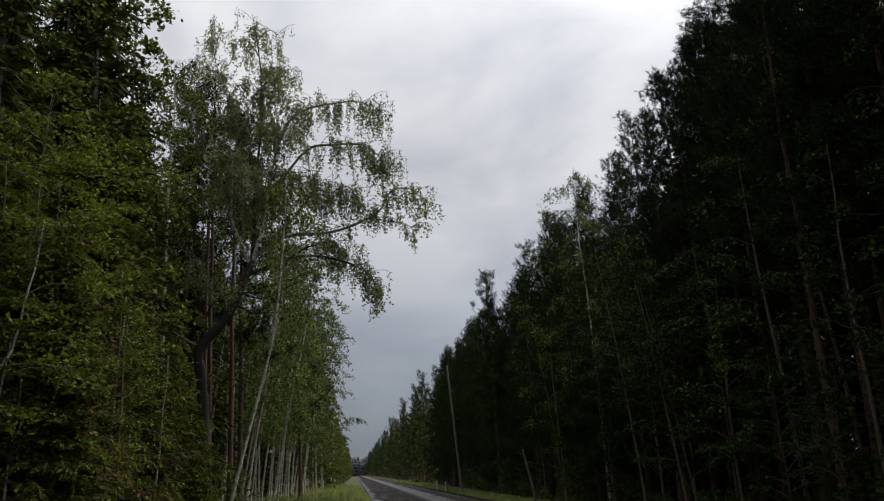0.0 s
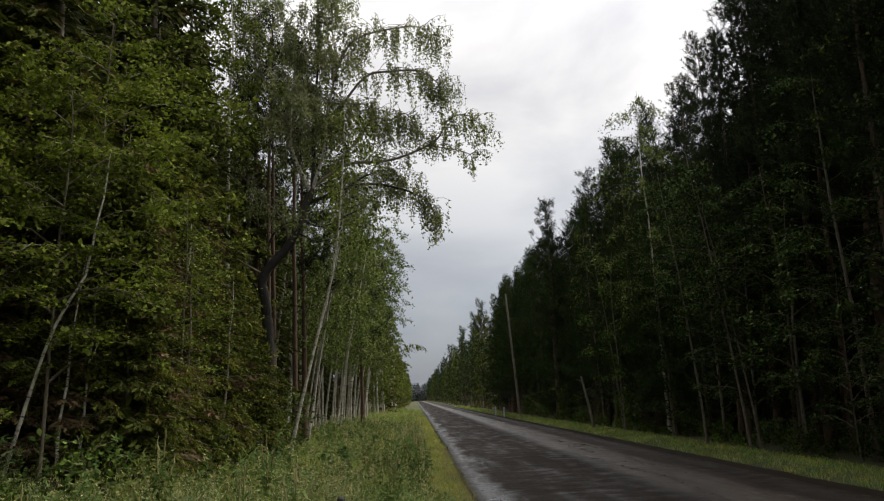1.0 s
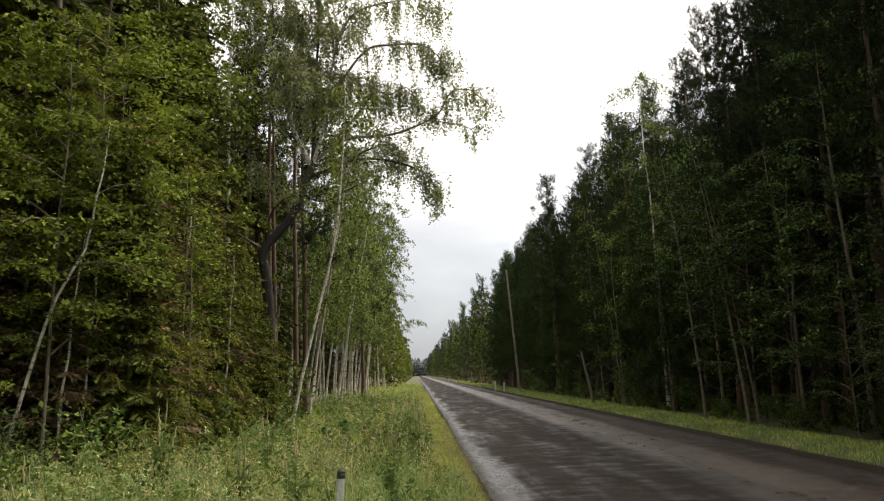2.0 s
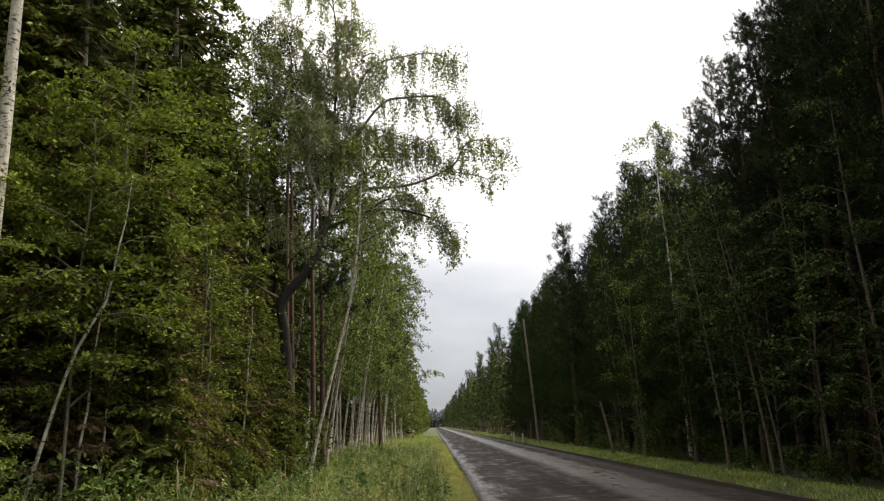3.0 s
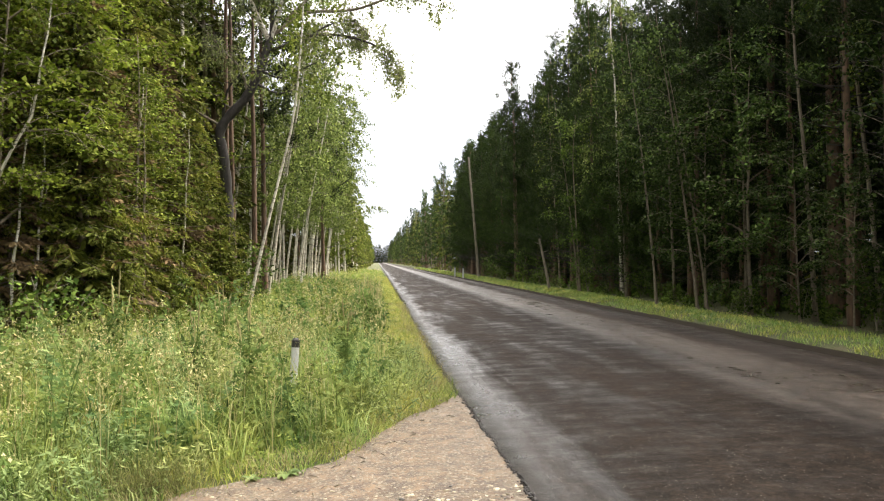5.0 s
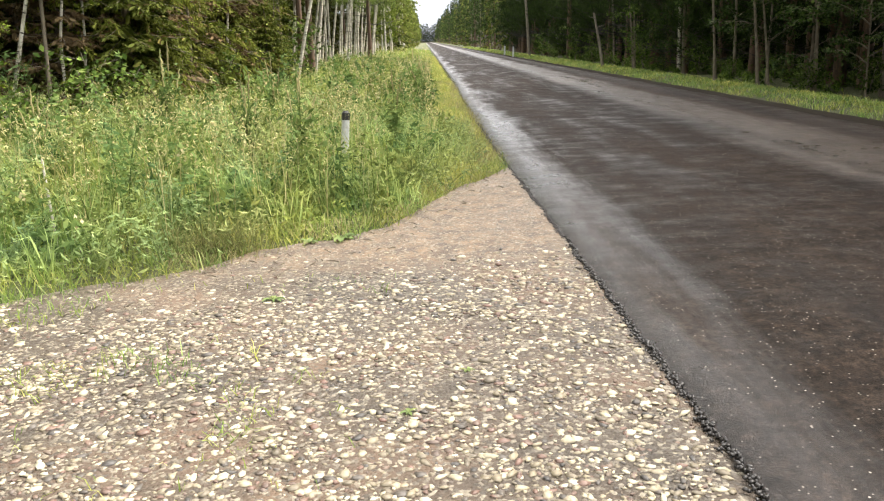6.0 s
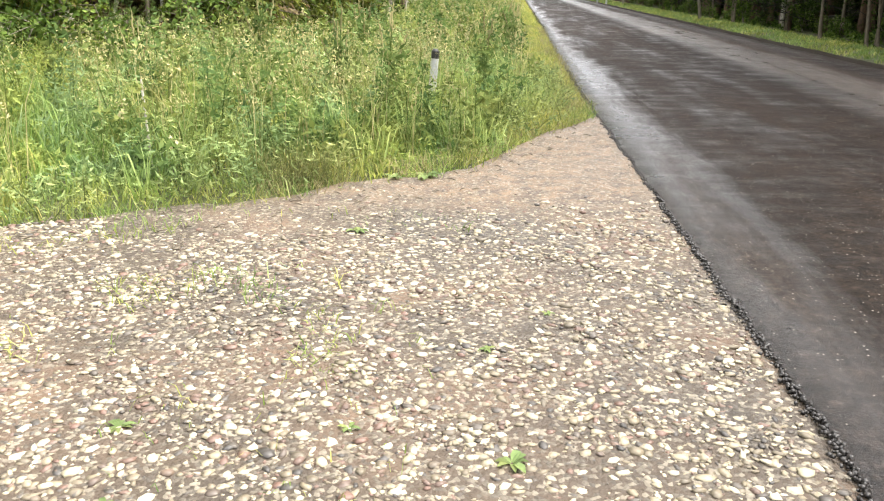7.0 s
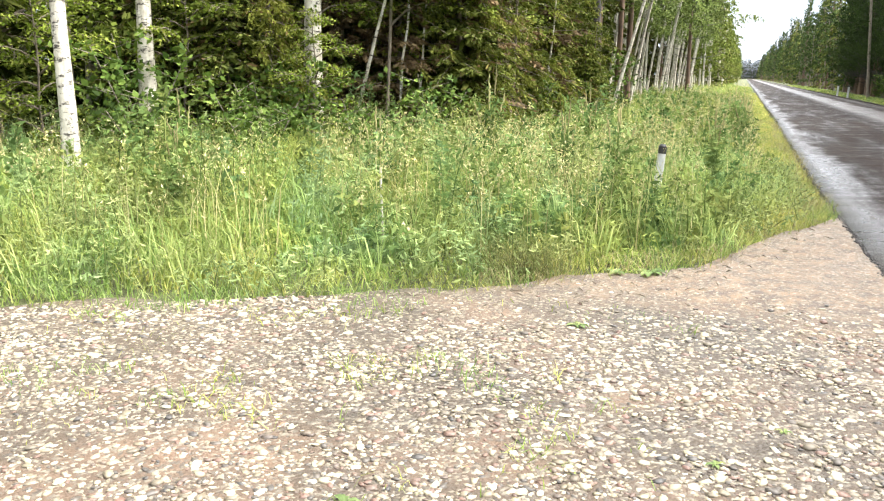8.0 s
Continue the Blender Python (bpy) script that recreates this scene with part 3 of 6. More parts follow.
def spruce(seed, height, radius, spread, whorls, per, sprays, low=0.06, mat=None, coarse=0):
    """A spruce: whorls of drooping branches with flat hanging sprays, dead lower limbs."""
    rng = np.random.default_rng(seed)
    root = new("spruce_tree")
    g, gb, gl = Geo(), Geo(), Geo()
    path = stem_path(rng, height, 0.15)
    tube(g, path, flare(np.linspace(0, 1, len(path)), radius), 7)
    part("trunk", g, BARK_GREY, root, "", True)
    C, D, S = [], [], []
    for i in range(whorls):
        t = low + (0.985 - low) * (i / whorls) ** 0.9
        for j in range(per):
            az = j * 2 * math.pi / per + i * 0.7 + rng.uniform(-0.4, 0.4)
            length = spread * (1 - t) ** 0.75 * rng.uniform(0.6, 1.15) + 0.12
            if t < 0.2 and rng.uniform() < 0.35:
                length *= 0.5
            out, p = np.array([math.cos(az), math.sin(az), 0]), along(path, [min(0.99, max(0.01, t + rng.uniform(-0.7, 0.7) / whorls))])[0]
            s = np.linspace(0, 1, 5)[:, None]
            droop = rng.uniform(0.35, 0.85)
            br = p + out * length * s + np.array([0, 0, 1]) * length * (0.14 * s - droop * s**1.5 + 0.22 * s**3)
            if coarse < 2:
                tube(gb, br[::2], np.linspace(0.018 * (1 - t) + 0.006, 0.003, 3), 3, False)
            m = max(4, int(sprays * length / spread) + 3)
            sh = np.sort(rng.uniform(0.12, 1.0, m))
            at = along(br, sh)
            sidev = np.cross(out, [0, 0, 1]) * np.where(np.arange(m) % 2, 1, -1)[:, None]
            d = unit(out * 0.75 + sidev * rng.uniform(0.5, 1.1, (m, 1)) + np.array([0, 0, -1]) * rng.uniform(0.15, 0.75, (m, 1)))
            C.append(at)
            D.append(d)
            S.append((0.13 + 0.2 * (1 - sh) * length ** 0.5) * (1.0 if coarse == 0 else 1.35) * rng.uniform(0.7, 1.3, m))
    C, D, S = np.concatenate(C), np.concatenate(D), np.concatenate(S)[:, None]
    W = unit(np.cross(D, rng.normal(size=D.shape) * 0.35 + [0, 0, 1]))
    fans = (((0.0, 0.5, 0.16), (0.3, 0.85, 0.17), (0.6, 1.15, 0.12)), ((0.0, 0.75, 0.24), (0.5, 1.15, 0.2)), ((0.1, 1.2, 0.36),))[coarse]
    for a0, a1, w in fans:
        for sg in (-1, 1):
            base, tip = C + D * S * a0, C + D * S * a1 + W * S * 0.42 * sg + rng.normal(size=C.shape) * 0.015 - np.array([0, 0, 0.1]) * S
            mid = (base + tip) / 2
            n = unit(np.cross(tip - base, W + rng.normal(size=C.shape) * 0.4)) * S * w
            if coarse:
                gl.add(np.stack([base + n * 0.6, tip, base - n * 0.8], 1), np.arange(3 * len(C)).reshape(-1, 3))
            else:
                gl.add(np.stack([base, mid + n, tip, mid - n], 1), None, np.arange(4 * len(C)).reshape(-1, 4))
    if gb.n:
        tagged(part("branchwork", gb, BARK_GREY, root), kind="stuff")
    part("crown", gl, mat or NEEDLE, root)
    return root


def hanging_spruce(seed, height, radius, spread, whorls, per):
    """A spruce whose boughs sweep down and carry curtains of thin hanging twigs, bright at the tips."""
    rng = np.random.default_rng(seed)
    root = new("weeping_spruce_tree")
    g, gb, gl = Geo(), Geo(), Geo()
    path = stem_path(rng, height, 0.15)
    tube(g, path, flare(np.linspace(0, 1, len(path)), radius), 7)
    part("trunk", g, BARK_GREY, root, "", True)
    C, D = [], []
    for i in range(whorls):
        t = 0.05 + 0.93 * i / whorls
        for j in range(per):
            az = j * 2 * math.pi / per + i * 0.9 + rng.uniform(-0.45, 0.45)
            ln = spread * (1 - t) ** 0.7 * rng.uniform(0.55, 1.2) + 0.1
            out, across = np.array([math.cos(az), math.sin(az), 0]), np.array([-math.sin(az), math.cos(az), 0])
            w = np.linspace(0, 1, 5)[:, None]
            br = along(path, [t])[0] + out * ln * w + np.array([0, 0, 1]) * ln * (0.1 * w - rng.uniform(0.5, 0.95) * w**1.3 + 0.3 * w**3)
            tube(gb, br[::2], np.linspace(0.014 * (1 - t) + 0.005, 0.003, 3), 3, False)
            m = int(5 + 9 * ln)
            at = along(br, rng.uniform(0.15, 1.0, m))
            side = across * rng.choice((-1, 1), m)[:, None] * rng.uniform(0.15, 0.6, (m, 1))
            d = unit(out * rng.uniform(0.2, 0.7, (m, 1)) + side + np.array([0, 0, -1]) * rng.uniform(0.35, 1.1, (m, 1))) * (rng.uniform(0.14, 0.34, (m, 1)) * (0.6 + 0.4 * ln))
            C.append(at)
            D.append(d)
    C, D = np.concatenate(C), np.concatenate(D)
    k = len(C)
    for u in np.linspace(0.05, 0.95, 6):
        base = C + D * u
        for sg in (-1, 1):
            w = unit(np.cross(D, rng.normal(size=(k, 3)) + [0, 0, 0.2])) * sg
            tip = base + D * 0.3 + w * 0.055 + rng.normal(size=(k, 3)) * 0.01
            n = unit(np.cross(D, w)) * 0.014 + unit(D) * 0.01
            gl.add(np.stack([base, (base + tip) / 2 + n, tip, (base + tip) / 2 - n], 1), None, np.arange(4 * k).reshape(-1, 4))
    tagged(part("branchwork", gb, BARK_GREY, root), kind="stuff")
    part("crown", gl, NEEDLE_TIP, root)
    return root


def pine(seed, height, radius, low, spread, nb, tufts, needles, length=0.2, width=0.035, side=0.0, mat=None):
    """A pine: tall bare reddish stem, irregular boughs that turn up at the ends, tufts of needles."""
    rng = np.random.default_rng(seed)
    root = new("pine_tree")
    g, gb, gl = Geo(), Geo(), Geo()
    path = stem_path(rng, height, 0.35)
    tube(g, path, flare(np.linspace(0, 1, len(path)), radius), 8)
    part("trunk", g, BARK_PINE, root, "", True)
    C, A = [], []
    for i in range(nb):
        dead = i < nb * 0.12
        t = rng.uniform(min(0.25, low * 0.5), low) if dead else low + (0.97 - low) * ((i - nb * 0.12) / (nb * 0.88)) ** 0.9
        az, p = i * 2.4 + rng.uniform(-0.6, 0.6), along(path, [t])[0]
        f = max(0.0, (t - low) / (1 - low))
        ln = spread * (1.0 - 0.95 * f**0.92) * rng.uniform(0.55, 1.2)
        out = unit(np.array([math.cos(az) + side, math.sin(az), 0]))
        s = np.linspace(0, 1, 5)[:, None]
        br = p + out * ln * s * (1 - 0.12 * s * s) + np.array([0, 0, 1]) * ln * ((0.05 + 0.4 * f) * s + (0.2 + 0.7 * f) * s**2) + rng.normal(size=(5, 3)) * 0.05 * s
        tube(gb, br, np.linspace(0.008 + 0.018 * (1 - t), 0.004, 5), 3, False)
        if dead:
            continue
        m = max(3, int(tufts * (0.45 + 0.55 * ln / spread)))
        clumps = max(2, int(1.5 + 2.2 * ln))
        mids = along(br, np.linspace(0.4, 1.0, clumps)) + rng.normal(size=(clumps, 3)) * (0.14, 0.14, 0.04) * ln ** 0.6
        at = mids[rng.integers(0, clumps, m)] + rng.normal(size=(m, 3)) * (0.13, 0.13, 0.07)
        C.append(at)
        A.append(unit(out * 0.5 + rng.normal(size=(m, 3)) * 0.28 + np.array([0, 0, 0.9])))
    C, A = np.concatenate(C), np.concatenate(A)
    k = len(C)
    for j in range(needles):
        h = rng.uniform(-0.7, 0.9, (k, 1)) * length
        r = unit(np.cross(A, rng.normal(size=(k, 3))))
        d = unit(A * rng.uniform(0.4, 1.1, (k, 1)) + r * 0.85)
        base = C + A * h
        w = unit(np.cross(d, rng.normal(size=(k, 3)))) * width
        L = length * rng.uniform(0.45, 0.85, (k, 1))
        gl.add(np.stack([base + w * 0.5, base + d * L, base - w * 0.5], 1), np.arange(3 * k).reshape(-1, 3))
    tagged(part("branchwork", gb, BARK_DARK, root), kind="stuff")
    part("crown", gl, mat or PINE_SHADED, root)
    return root


def sapling(seed, height, spread, count, leaf, mat=None, stems=3, name="understorey_shrub"):
    """A leafy shrub of several thin stems."""
    rng = np.random.default_rng(seed)
    root = new(name)
    gl = Geo()
    C = []
    for i in range(stems):
        g = Geo()
        az = i * 2.1 + rng.uniform(0, 1)
        top = np.array([math.cos(az) * spread * 0.5, math.sin(az) * spread * 0.5, height * rng.uniform(0.75, 1.0)])
        st = curve_points([(0.03 * i, 0, 0), top * (0.35, 0.35, 0.5), top], 3)
        tube(g, st, np.linspace(0.018, 0.005, len(st)), 4, False)
        for j in range(9):
            p = along(st, [0.18 + 0.82 * j / 9])[0]
            a2 = j * 2.4 + i
            ln = spread * 0.55 * rng.uniform(0.5, 1.0)
            br = p + np.linspace(0, 1, 3)[:, None] * np.array([math.cos(a2) * ln, math.sin(a2) * ln, ln * 0.3])
            tube(g, br, (0.006, 0.005, 0.003), 3, False)
            m = max(3, count // (stems * 9))
            C.append(along(br, rng.uniform(0.1, 1.05, m)) + rng.normal(size=(m, 3)) * (0.1, 0.1, 0.06))
        part("stem", g, BARK_TWIG, root)
    leaves(gl, rng, np.concatenate(C), leaf, 0.7, 0.35)
    part("crown", gl, mat or BUSH, root)
    return root


USED = set()


def plant(proto, x, y, z=0.0, size=1.0, turn=0.0, tilt=0.0, label="", group="", category="tree", stretch=1.0):
    """Sets a tree (the first time) or a copy of it (later) at its place."""
    m = pose(x, y, z, 0, tilt, 0) @ pose(0, 0, 0, 0, 0, turn) @ Matrix.Diagonal((size, size, size * stretch, 1))
    if proto.name in USED:
        ob = copy_thing(proto, m)
        if proto.scale != Vector((1, 1, 1)):
            ob.matrix_basis = m
    else:
        USED.add(proto.name)
        ob = proto
        ob.matrix_basis = m
    return tagged(ob, label, category, group)

# ---- ground, road, lay-by ----
BORDER = [(-30, -1.0), (-9.0, 3.4), (-4.2, 5.3), (-2.94, 6.04), (-2.24, 6.44), (-1.77, 6.68), (-1.09, 7.25), (-0.6, 7.55), (-0.16, 8.15), (0.22, 9.2), (1.06, 11.05)]
bx, by = np.array(BORDER).T


def border_y(x):
    """How far the bare lay-by reaches at x, where the grass begins."""
    return np.interp(x, bx, by)


def wave(x, y, s, seed=0.0):
    return noise.noise((x * s + seed, y * s - seed, seed))


def ground_z(x, y):
    """Height of the soil: nearly level, a shallow dip along the verge, a low bank past the road."""
    z = -0.03 + 0.05 * wave(x, y, 0.35, 3.0)
    if x > 7.0:
        z += 0.07 * math.exp(-((x - 7.9) / 0.7) ** 2)
    if y > 12 and -4 < x < 0.2:
        z -= 0.08 * math.sin(math.pi * (x + 4) / 4.2)
    if x < ROAD_R + 0.5 and x > -6:
        z = min(z, 0.0) - (0.06 if ROAD_L - 0.3 < x < ROAD_R + 0.1 else 0.0)
    if y < border_y(x) + 0.3:
        z = min(z, -0.06)
    return z


def grid(xs, ys, height):
    g = Geo()
    nx, ny = len(xs), len(ys)
    g.add([(x, y, height(x, y)) for y in ys for x in xs])
    i, j = np.meshgrid(np.arange(ny - 1), np.arange(nx - 1), indexing="ij")
    g.f4.append(np.stack([i * nx + j, i * nx + j + 1, (i + 1) * nx + j + 1, (i + 1) * nx + j], -1).reshape(-1, 4))
    return g


def steps(*spans):
    out = []
    for lo, hi, n in spans:
        out += list(np.linspace(lo, hi, n, endpoint=False))
    return out + [spans[-1][1]]


tagged(part("ground", grid(steps((-1500, -60, 10), (-60, -14, 20), (-14, 16, 90), (16, 60, 20), (60, 1500, 10)),
                           steps((-800, -30, 8), (-30, 0, 15), (0, 40, 90), (40, 120, 60), (120, 2500, 25)), ground_z), SOIL, None, "", True),
       "grassy soil and brown forest litter beside the road", "ground", "", "structure")


def layby_z(x, y):
    return 0.012 * wave(x, y, 2.2, 1.0) + 0.02 * wave(x, y, 0.5, 2.0)


def layby():
    """The bare shoulder: sand and gravel between the road and the grass, with a ragged rim."""
    g = Geo()
    xs, rows = np.linspace(-12.0, ROAD_L + 0.22, 120), 60
    for k in range(rows + 1):
        for x in xs:
            far = border_y(x) + 0.22 * wave(x, 1.0, 1.6, 5.0) + 0.1 * wave(x, 2.0, 5.0, 9.0) + 0.15
            y = -6 + (far + 6) * k / rows
            z = layby_z(x, y)
            if k == rows:
                z -= 0.09
            z -= 0.012 if x > ROAD_L else 0.0
            g.add([(x, y, z)])
    nx = len(xs)
    i, j = np.meshgrid(np.arange(rows), np.arange(nx - 1), indexing="ij")
    g.f4.append(np.stack([i * nx + j, i * nx + j + 1, (i + 1) * nx + j + 1, (i + 1) * nx + j], -1).reshape(-1, 4))
    return g


gravel_layby = tagged(part("gravel_layby", layby(), SAND, None, "", True), "damp sandy lay-by strewn with pale pebbles", "gravel", "", "structure")


EDGE_Y, EDGE_X = (2, 4, 5.2, 8, 11, 16, 22, 30, 60, 90), (1.2, 1.17, 1.155, 1.12, 1.07, 1.05, 1.06, 1.12, 1.1, 1.15)


def edge_x(y):
    return float(np.interp(y, EDGE_Y, EDGE_X)) + 0.03 * wave(0.0, y, 2.3, 4.0) + 0.018 * wave(0.0, y, 9.0, 6.0)


def road_mesh():
    g = Geo()
    ys = steps((-40, 0, 20), (0, 16, 160), (16, 60, 60), (60, 640, 60))
    cols = 22
    for y in ys:
        l0 = edge_x(y)
        r0 = ROAD_R + 0.06 * wave(3.0, y, 0.9, 7.0)
        g.add([(l0 - 0.015, y, -0.07)])
        for k in range(cols):
            x = l0 + (r0 - l0) * k / (cols - 1)
            u = (x - 0.5 * (l0 + r0)) / (0.5 * (r0 - l0))
            z = 0.018 + 0.05 * (1 - u * u) + 0.008 * wave(x, y * 0.4, 1.1, 8.0)
            if k in (0, cols - 1):
                z -= 0.003
            g.add([(x, y, z)])
        g.add([(r0 + 0.02, y, -0.07)])
    nx, ny = cols + 2, len(ys)
    i, j = np.meshgrid(np.arange(ny - 1), np.arange(nx - 1), indexing="ij")
    g.f4.append(np.stack([i * nx + j, i * nx + j + 1, (i + 1) * nx + j + 1, (i + 1) * nx + j], -1).reshape(-1, 4))
    return g


road = tagged(part("road", road_mesh(), ASPHALT, None, "", True), "wet grey-brown asphalt country road with wear streaks", "road", "", "structure")


def tar_rim():
    """The broken black lip of the asphalt: crumbs along the rim."""
    g, rng = Geo(), np.random.default_rng(5)
    ys = np.arange(2.0, 16.0, 0.01)
    for y in ys:
        for _ in range(3):
            x = edge_x(y) - abs(rng.normal()) * 0.018 + 0.006
            s = rng.uniform(0.004, 0.012)
            pebble(g, rng, (x, y + rng.uniform(-0.01, 0.01), rng.uniform(-0.008, 0.012)), (s, s * 1.2, s * 0.8), 5, 3)
    return g


def pebble(g, rng, centre, size, sides=6, rings=3):
    """A rounded stone, a little lumpy."""
    v = [(0, 0, -1)]
    tw = rng.uniform(0, 6.28)
    for r in range(1, rings):
        ph = math.pi * r / rings
        for s in range(sides):
            an = tw + 2 * math.pi * s / sides
            k = rng.uniform(0.62, 1.22)
            v.append((math.sin(ph) * math.cos(an) * k, math.sin(ph) * math.sin(an) * k, -math.cos(ph) * k))
    v.append((0, 0, 1))
    v = np.array(v) * size
    c, s_ = math.cos(tw), math.sin(tw)
    v = v @ np.array([[c, s_, 0], [-s_, c, 0], [0, 0, 1]]) + centre
    tri = [(0, 1 + (s + 1) % sides, 1 + s) for s in range(sides)]
    last = len(v) - 1
    top = 1 + (rings - 2) * sides
    tri += [(last, top + s, top + (s + 1) % sides) for s in range(sides)]
    quad = [(1 + r * sides + s, 1 + r * sides + (s + 1) % sides, 1 + (r + 1) * sides + (s + 1) % sides, 1 + (r + 1) * sides + s) for r in range(rings - 2) for s in range(sides)]
    g.add(v, tri, quad)


tagged(part("road_edge", tar_rim(), TAR, None, "", True), "crumbling black tar edge of the asphalt", "road edge", "", "structure")

shoulder = grid(np.linspace(ROAD_R - 0.02, 7.15, 6), steps((-30, 0, 20), (0, 60, 120), (60, 500, 60)),
                lambda x, y: 0.012 + 0.02 * wave(x, y, 1.5, 2.0) - (0.06 if x > 7.1 else 0.0))
tagged(part("roadside_earth", shoulder, EARTH, None, "", True), "dark wet earth strip along the asphalt", "ground", "", "structure")

# ---- marker posts and stake ----
def marker_post(height):
    root = new("marker_post")
    g = Geo()
    w, d = 0.055, 0.04
    ring = [(-w, -d), (0, -d * 1.25), (w, -d), (w, d), (-w, d)]

    def prism(z0, z1, k0, k1):
        gg = Geo()
        v = [(x * k0, y * k0, z0) for x, y in ring] + [(x * k1, y * k1, z1) for x, y in ring]
        gg.add(v, None, [(i, (i + 1) % 5, 5 + (i + 1) % 5, 5 + i) for i in range(5)])
        gg.add(v[5:], [(0, 1, 2), (0, 2, 3), (0, 3, 4)])
        gg.add(v[:5], [(2, 1, 0), (3, 2, 0), (4, 3, 0)])
        return gg

    part("body", prism(-0.15, height - 0.1, 1.05, 1.0), POST_WHITE, root)
    part("band", prism(height - 0.1, height - 0.02, 1.06, 1.04), POST_BLACK, root, "black reflective band")
    part("cap", prism(height - 0.02, height, 0.95, 0.6), POST_BLACK, root, "black slanted cap")
    return tagged(root, "white plastic roadside marker post with black top band", "marker post", "roadside marker posts")


post = marker_post(0.74)
post.matrix_basis = pose(-0.79, 10.9, -0.06, 3, 4, 20) @ Matrix.Diagonal((0.68, 0.68, 1, 1))
for x, y, rz in ((6.95, 67.0, -8), (6.9, 73.5, 5)):
    tagged(copy_thing(post, pose(x, y, 0.03, 0, 2, rz) @ Matrix.Diagonal((1.6, 1.6, 1.15, 1))), "pale roadside marker post across the road", "marker post", "roadside marker posts")

g = Geo()
tube(g, [(0, 0, -0.2), (0.004, 0, 0.3), (0.012, 0.004, 0.66), (0.013, 0.004, 0.69)], (0.011, 0.01, 0.0095, 0.006), 6)
stake = new("wooden_stake")
part("shaft", g, STAKE_WOOD, stake)
g = Geo()
tube(g, [(0.0, 0, 0.43), (0.03, 0, 0.436)], (0.008, 0.007), 5)
part("peg", g, STAKE_WOOD, stake, "short cross peg")
stake.matrix_basis = pose(-2.6, 7.66, -0.03, 0, -3, 15)
tagged(stake, "thin bleached wooden stake standing in tall grass", "stake")

# ---- trees along the lay-by and the near left edge of the wood ----
LEFT = "trees along the verge"
near_birch = [birch(11, 14.5, 0.078, 0.4, 2.1, 26, 9, 0.085, 0.25, path=[(0, 0, -0.1), (0.02, 0, 0.8), (0.02, 0.02, 1.4), (-0.06, 0.05, 2.3), (-0.02, 0.1, 5), (0.2, 0.1, 10), (0.3, 0, 14.5)], single=True),
              birch(12, 15.5, 0.098, 0.36, 2.2, 26, 9, 0.085, 0.3, single=True),
              birch(13, 16.0, 0.135, 0.56, 2.4, 28, 9, 0.085, 0.35, single=True)]
plant(near_birch[0], -6.86, 8.84, label="birch with a bent white stem beside tall weeds", group=LEFT)
plant(near_birch[1], -7.52, 11.0, label="straight white-stemmed birch behind the weeds", group=LEFT)
plant(near_birch[2], -6.12, 13.0, 0, 1, 0, 1.0, "stout white birch with leafy low twigs", LEFT)

bower = birch(21, 9.0, 0.028, 0.55, 1.1, 9, 8, 0.08, 0.2, path=[(-0.12, 0, -0.1), (0.15, 0, 0.91), (0.62, 0, 2.52), (0.89, 0, 3.18), (1.23, 0, 3.76), (1.32, 0, 4.36), (1.44, 0.05, 4.97), (1.5, 0.1, 5.7)], single=True)
plant(bower, -5.95, 14.0, label="slender birch leaning out of the wood", group=LEFT)
lean_b = birch(22, 8.0, 0.036, 0.62, 1.0, 12, 8, 0.08, 0.5, path=[(0, 0, -0.1), (0.3, 0.03, 1.3), (0.72, 0.1, 2.98), (1.25, 0.15, 5.1), (1.5, 0.1, 7.4), (1.6, 0.0, 9.0)], single=True)
plant(lean_b, -2.96, 21.4, label="slender white birch leaning over the verge", group=LEFT)
pole = birch(23, 9.0, 0.035, 0.35, 0.8, 8, 7, 0.08, 0.2, bark=BARK_GREY)
for x, y, s, r in ((-4.25, 17.0, 0.9, 0), (-4.05, 16.8, 0.8, 130), (-4.6, 18.4, 0.95, 200), (-5.1, 16.2, 0.85, 70), (-4.9, 20.3, 1.0, 300)):
    plant(pole, x, y, 0, s, r, 1.5, "thin grey sapling pole among the trees", LEFT, "tree", 0.7)
slim = birch(25, 8.0, 0.026, 0.55, 0.7, 8, 7, 0.08, 0.2)
for x, y, s, r, tl in ((-5.35, 14.6, 0.9, 0, 2), (-5.2, 14.9, 0.85, 90, 4), (-4.75, 15.9, 1.0, 45, 1), (-4.35, 18.9, 1.0, 200, 3), (-4.0, 19.4, 0.9, 260, 5), (-4.5, 17.9, 1.1, 300, 2)):
    plant(slim, x, y, 0, s, r, tl, "slim pale birch sapling with a bare stem", LEFT, "tree", 0.6)
plant(birch(24, 13.0, 0.075, 0.62, 1.3, 16, 8, 0.085, 0.4), -4.66, 23.1, label="white birch half hidden by spruces", group=LEFT)


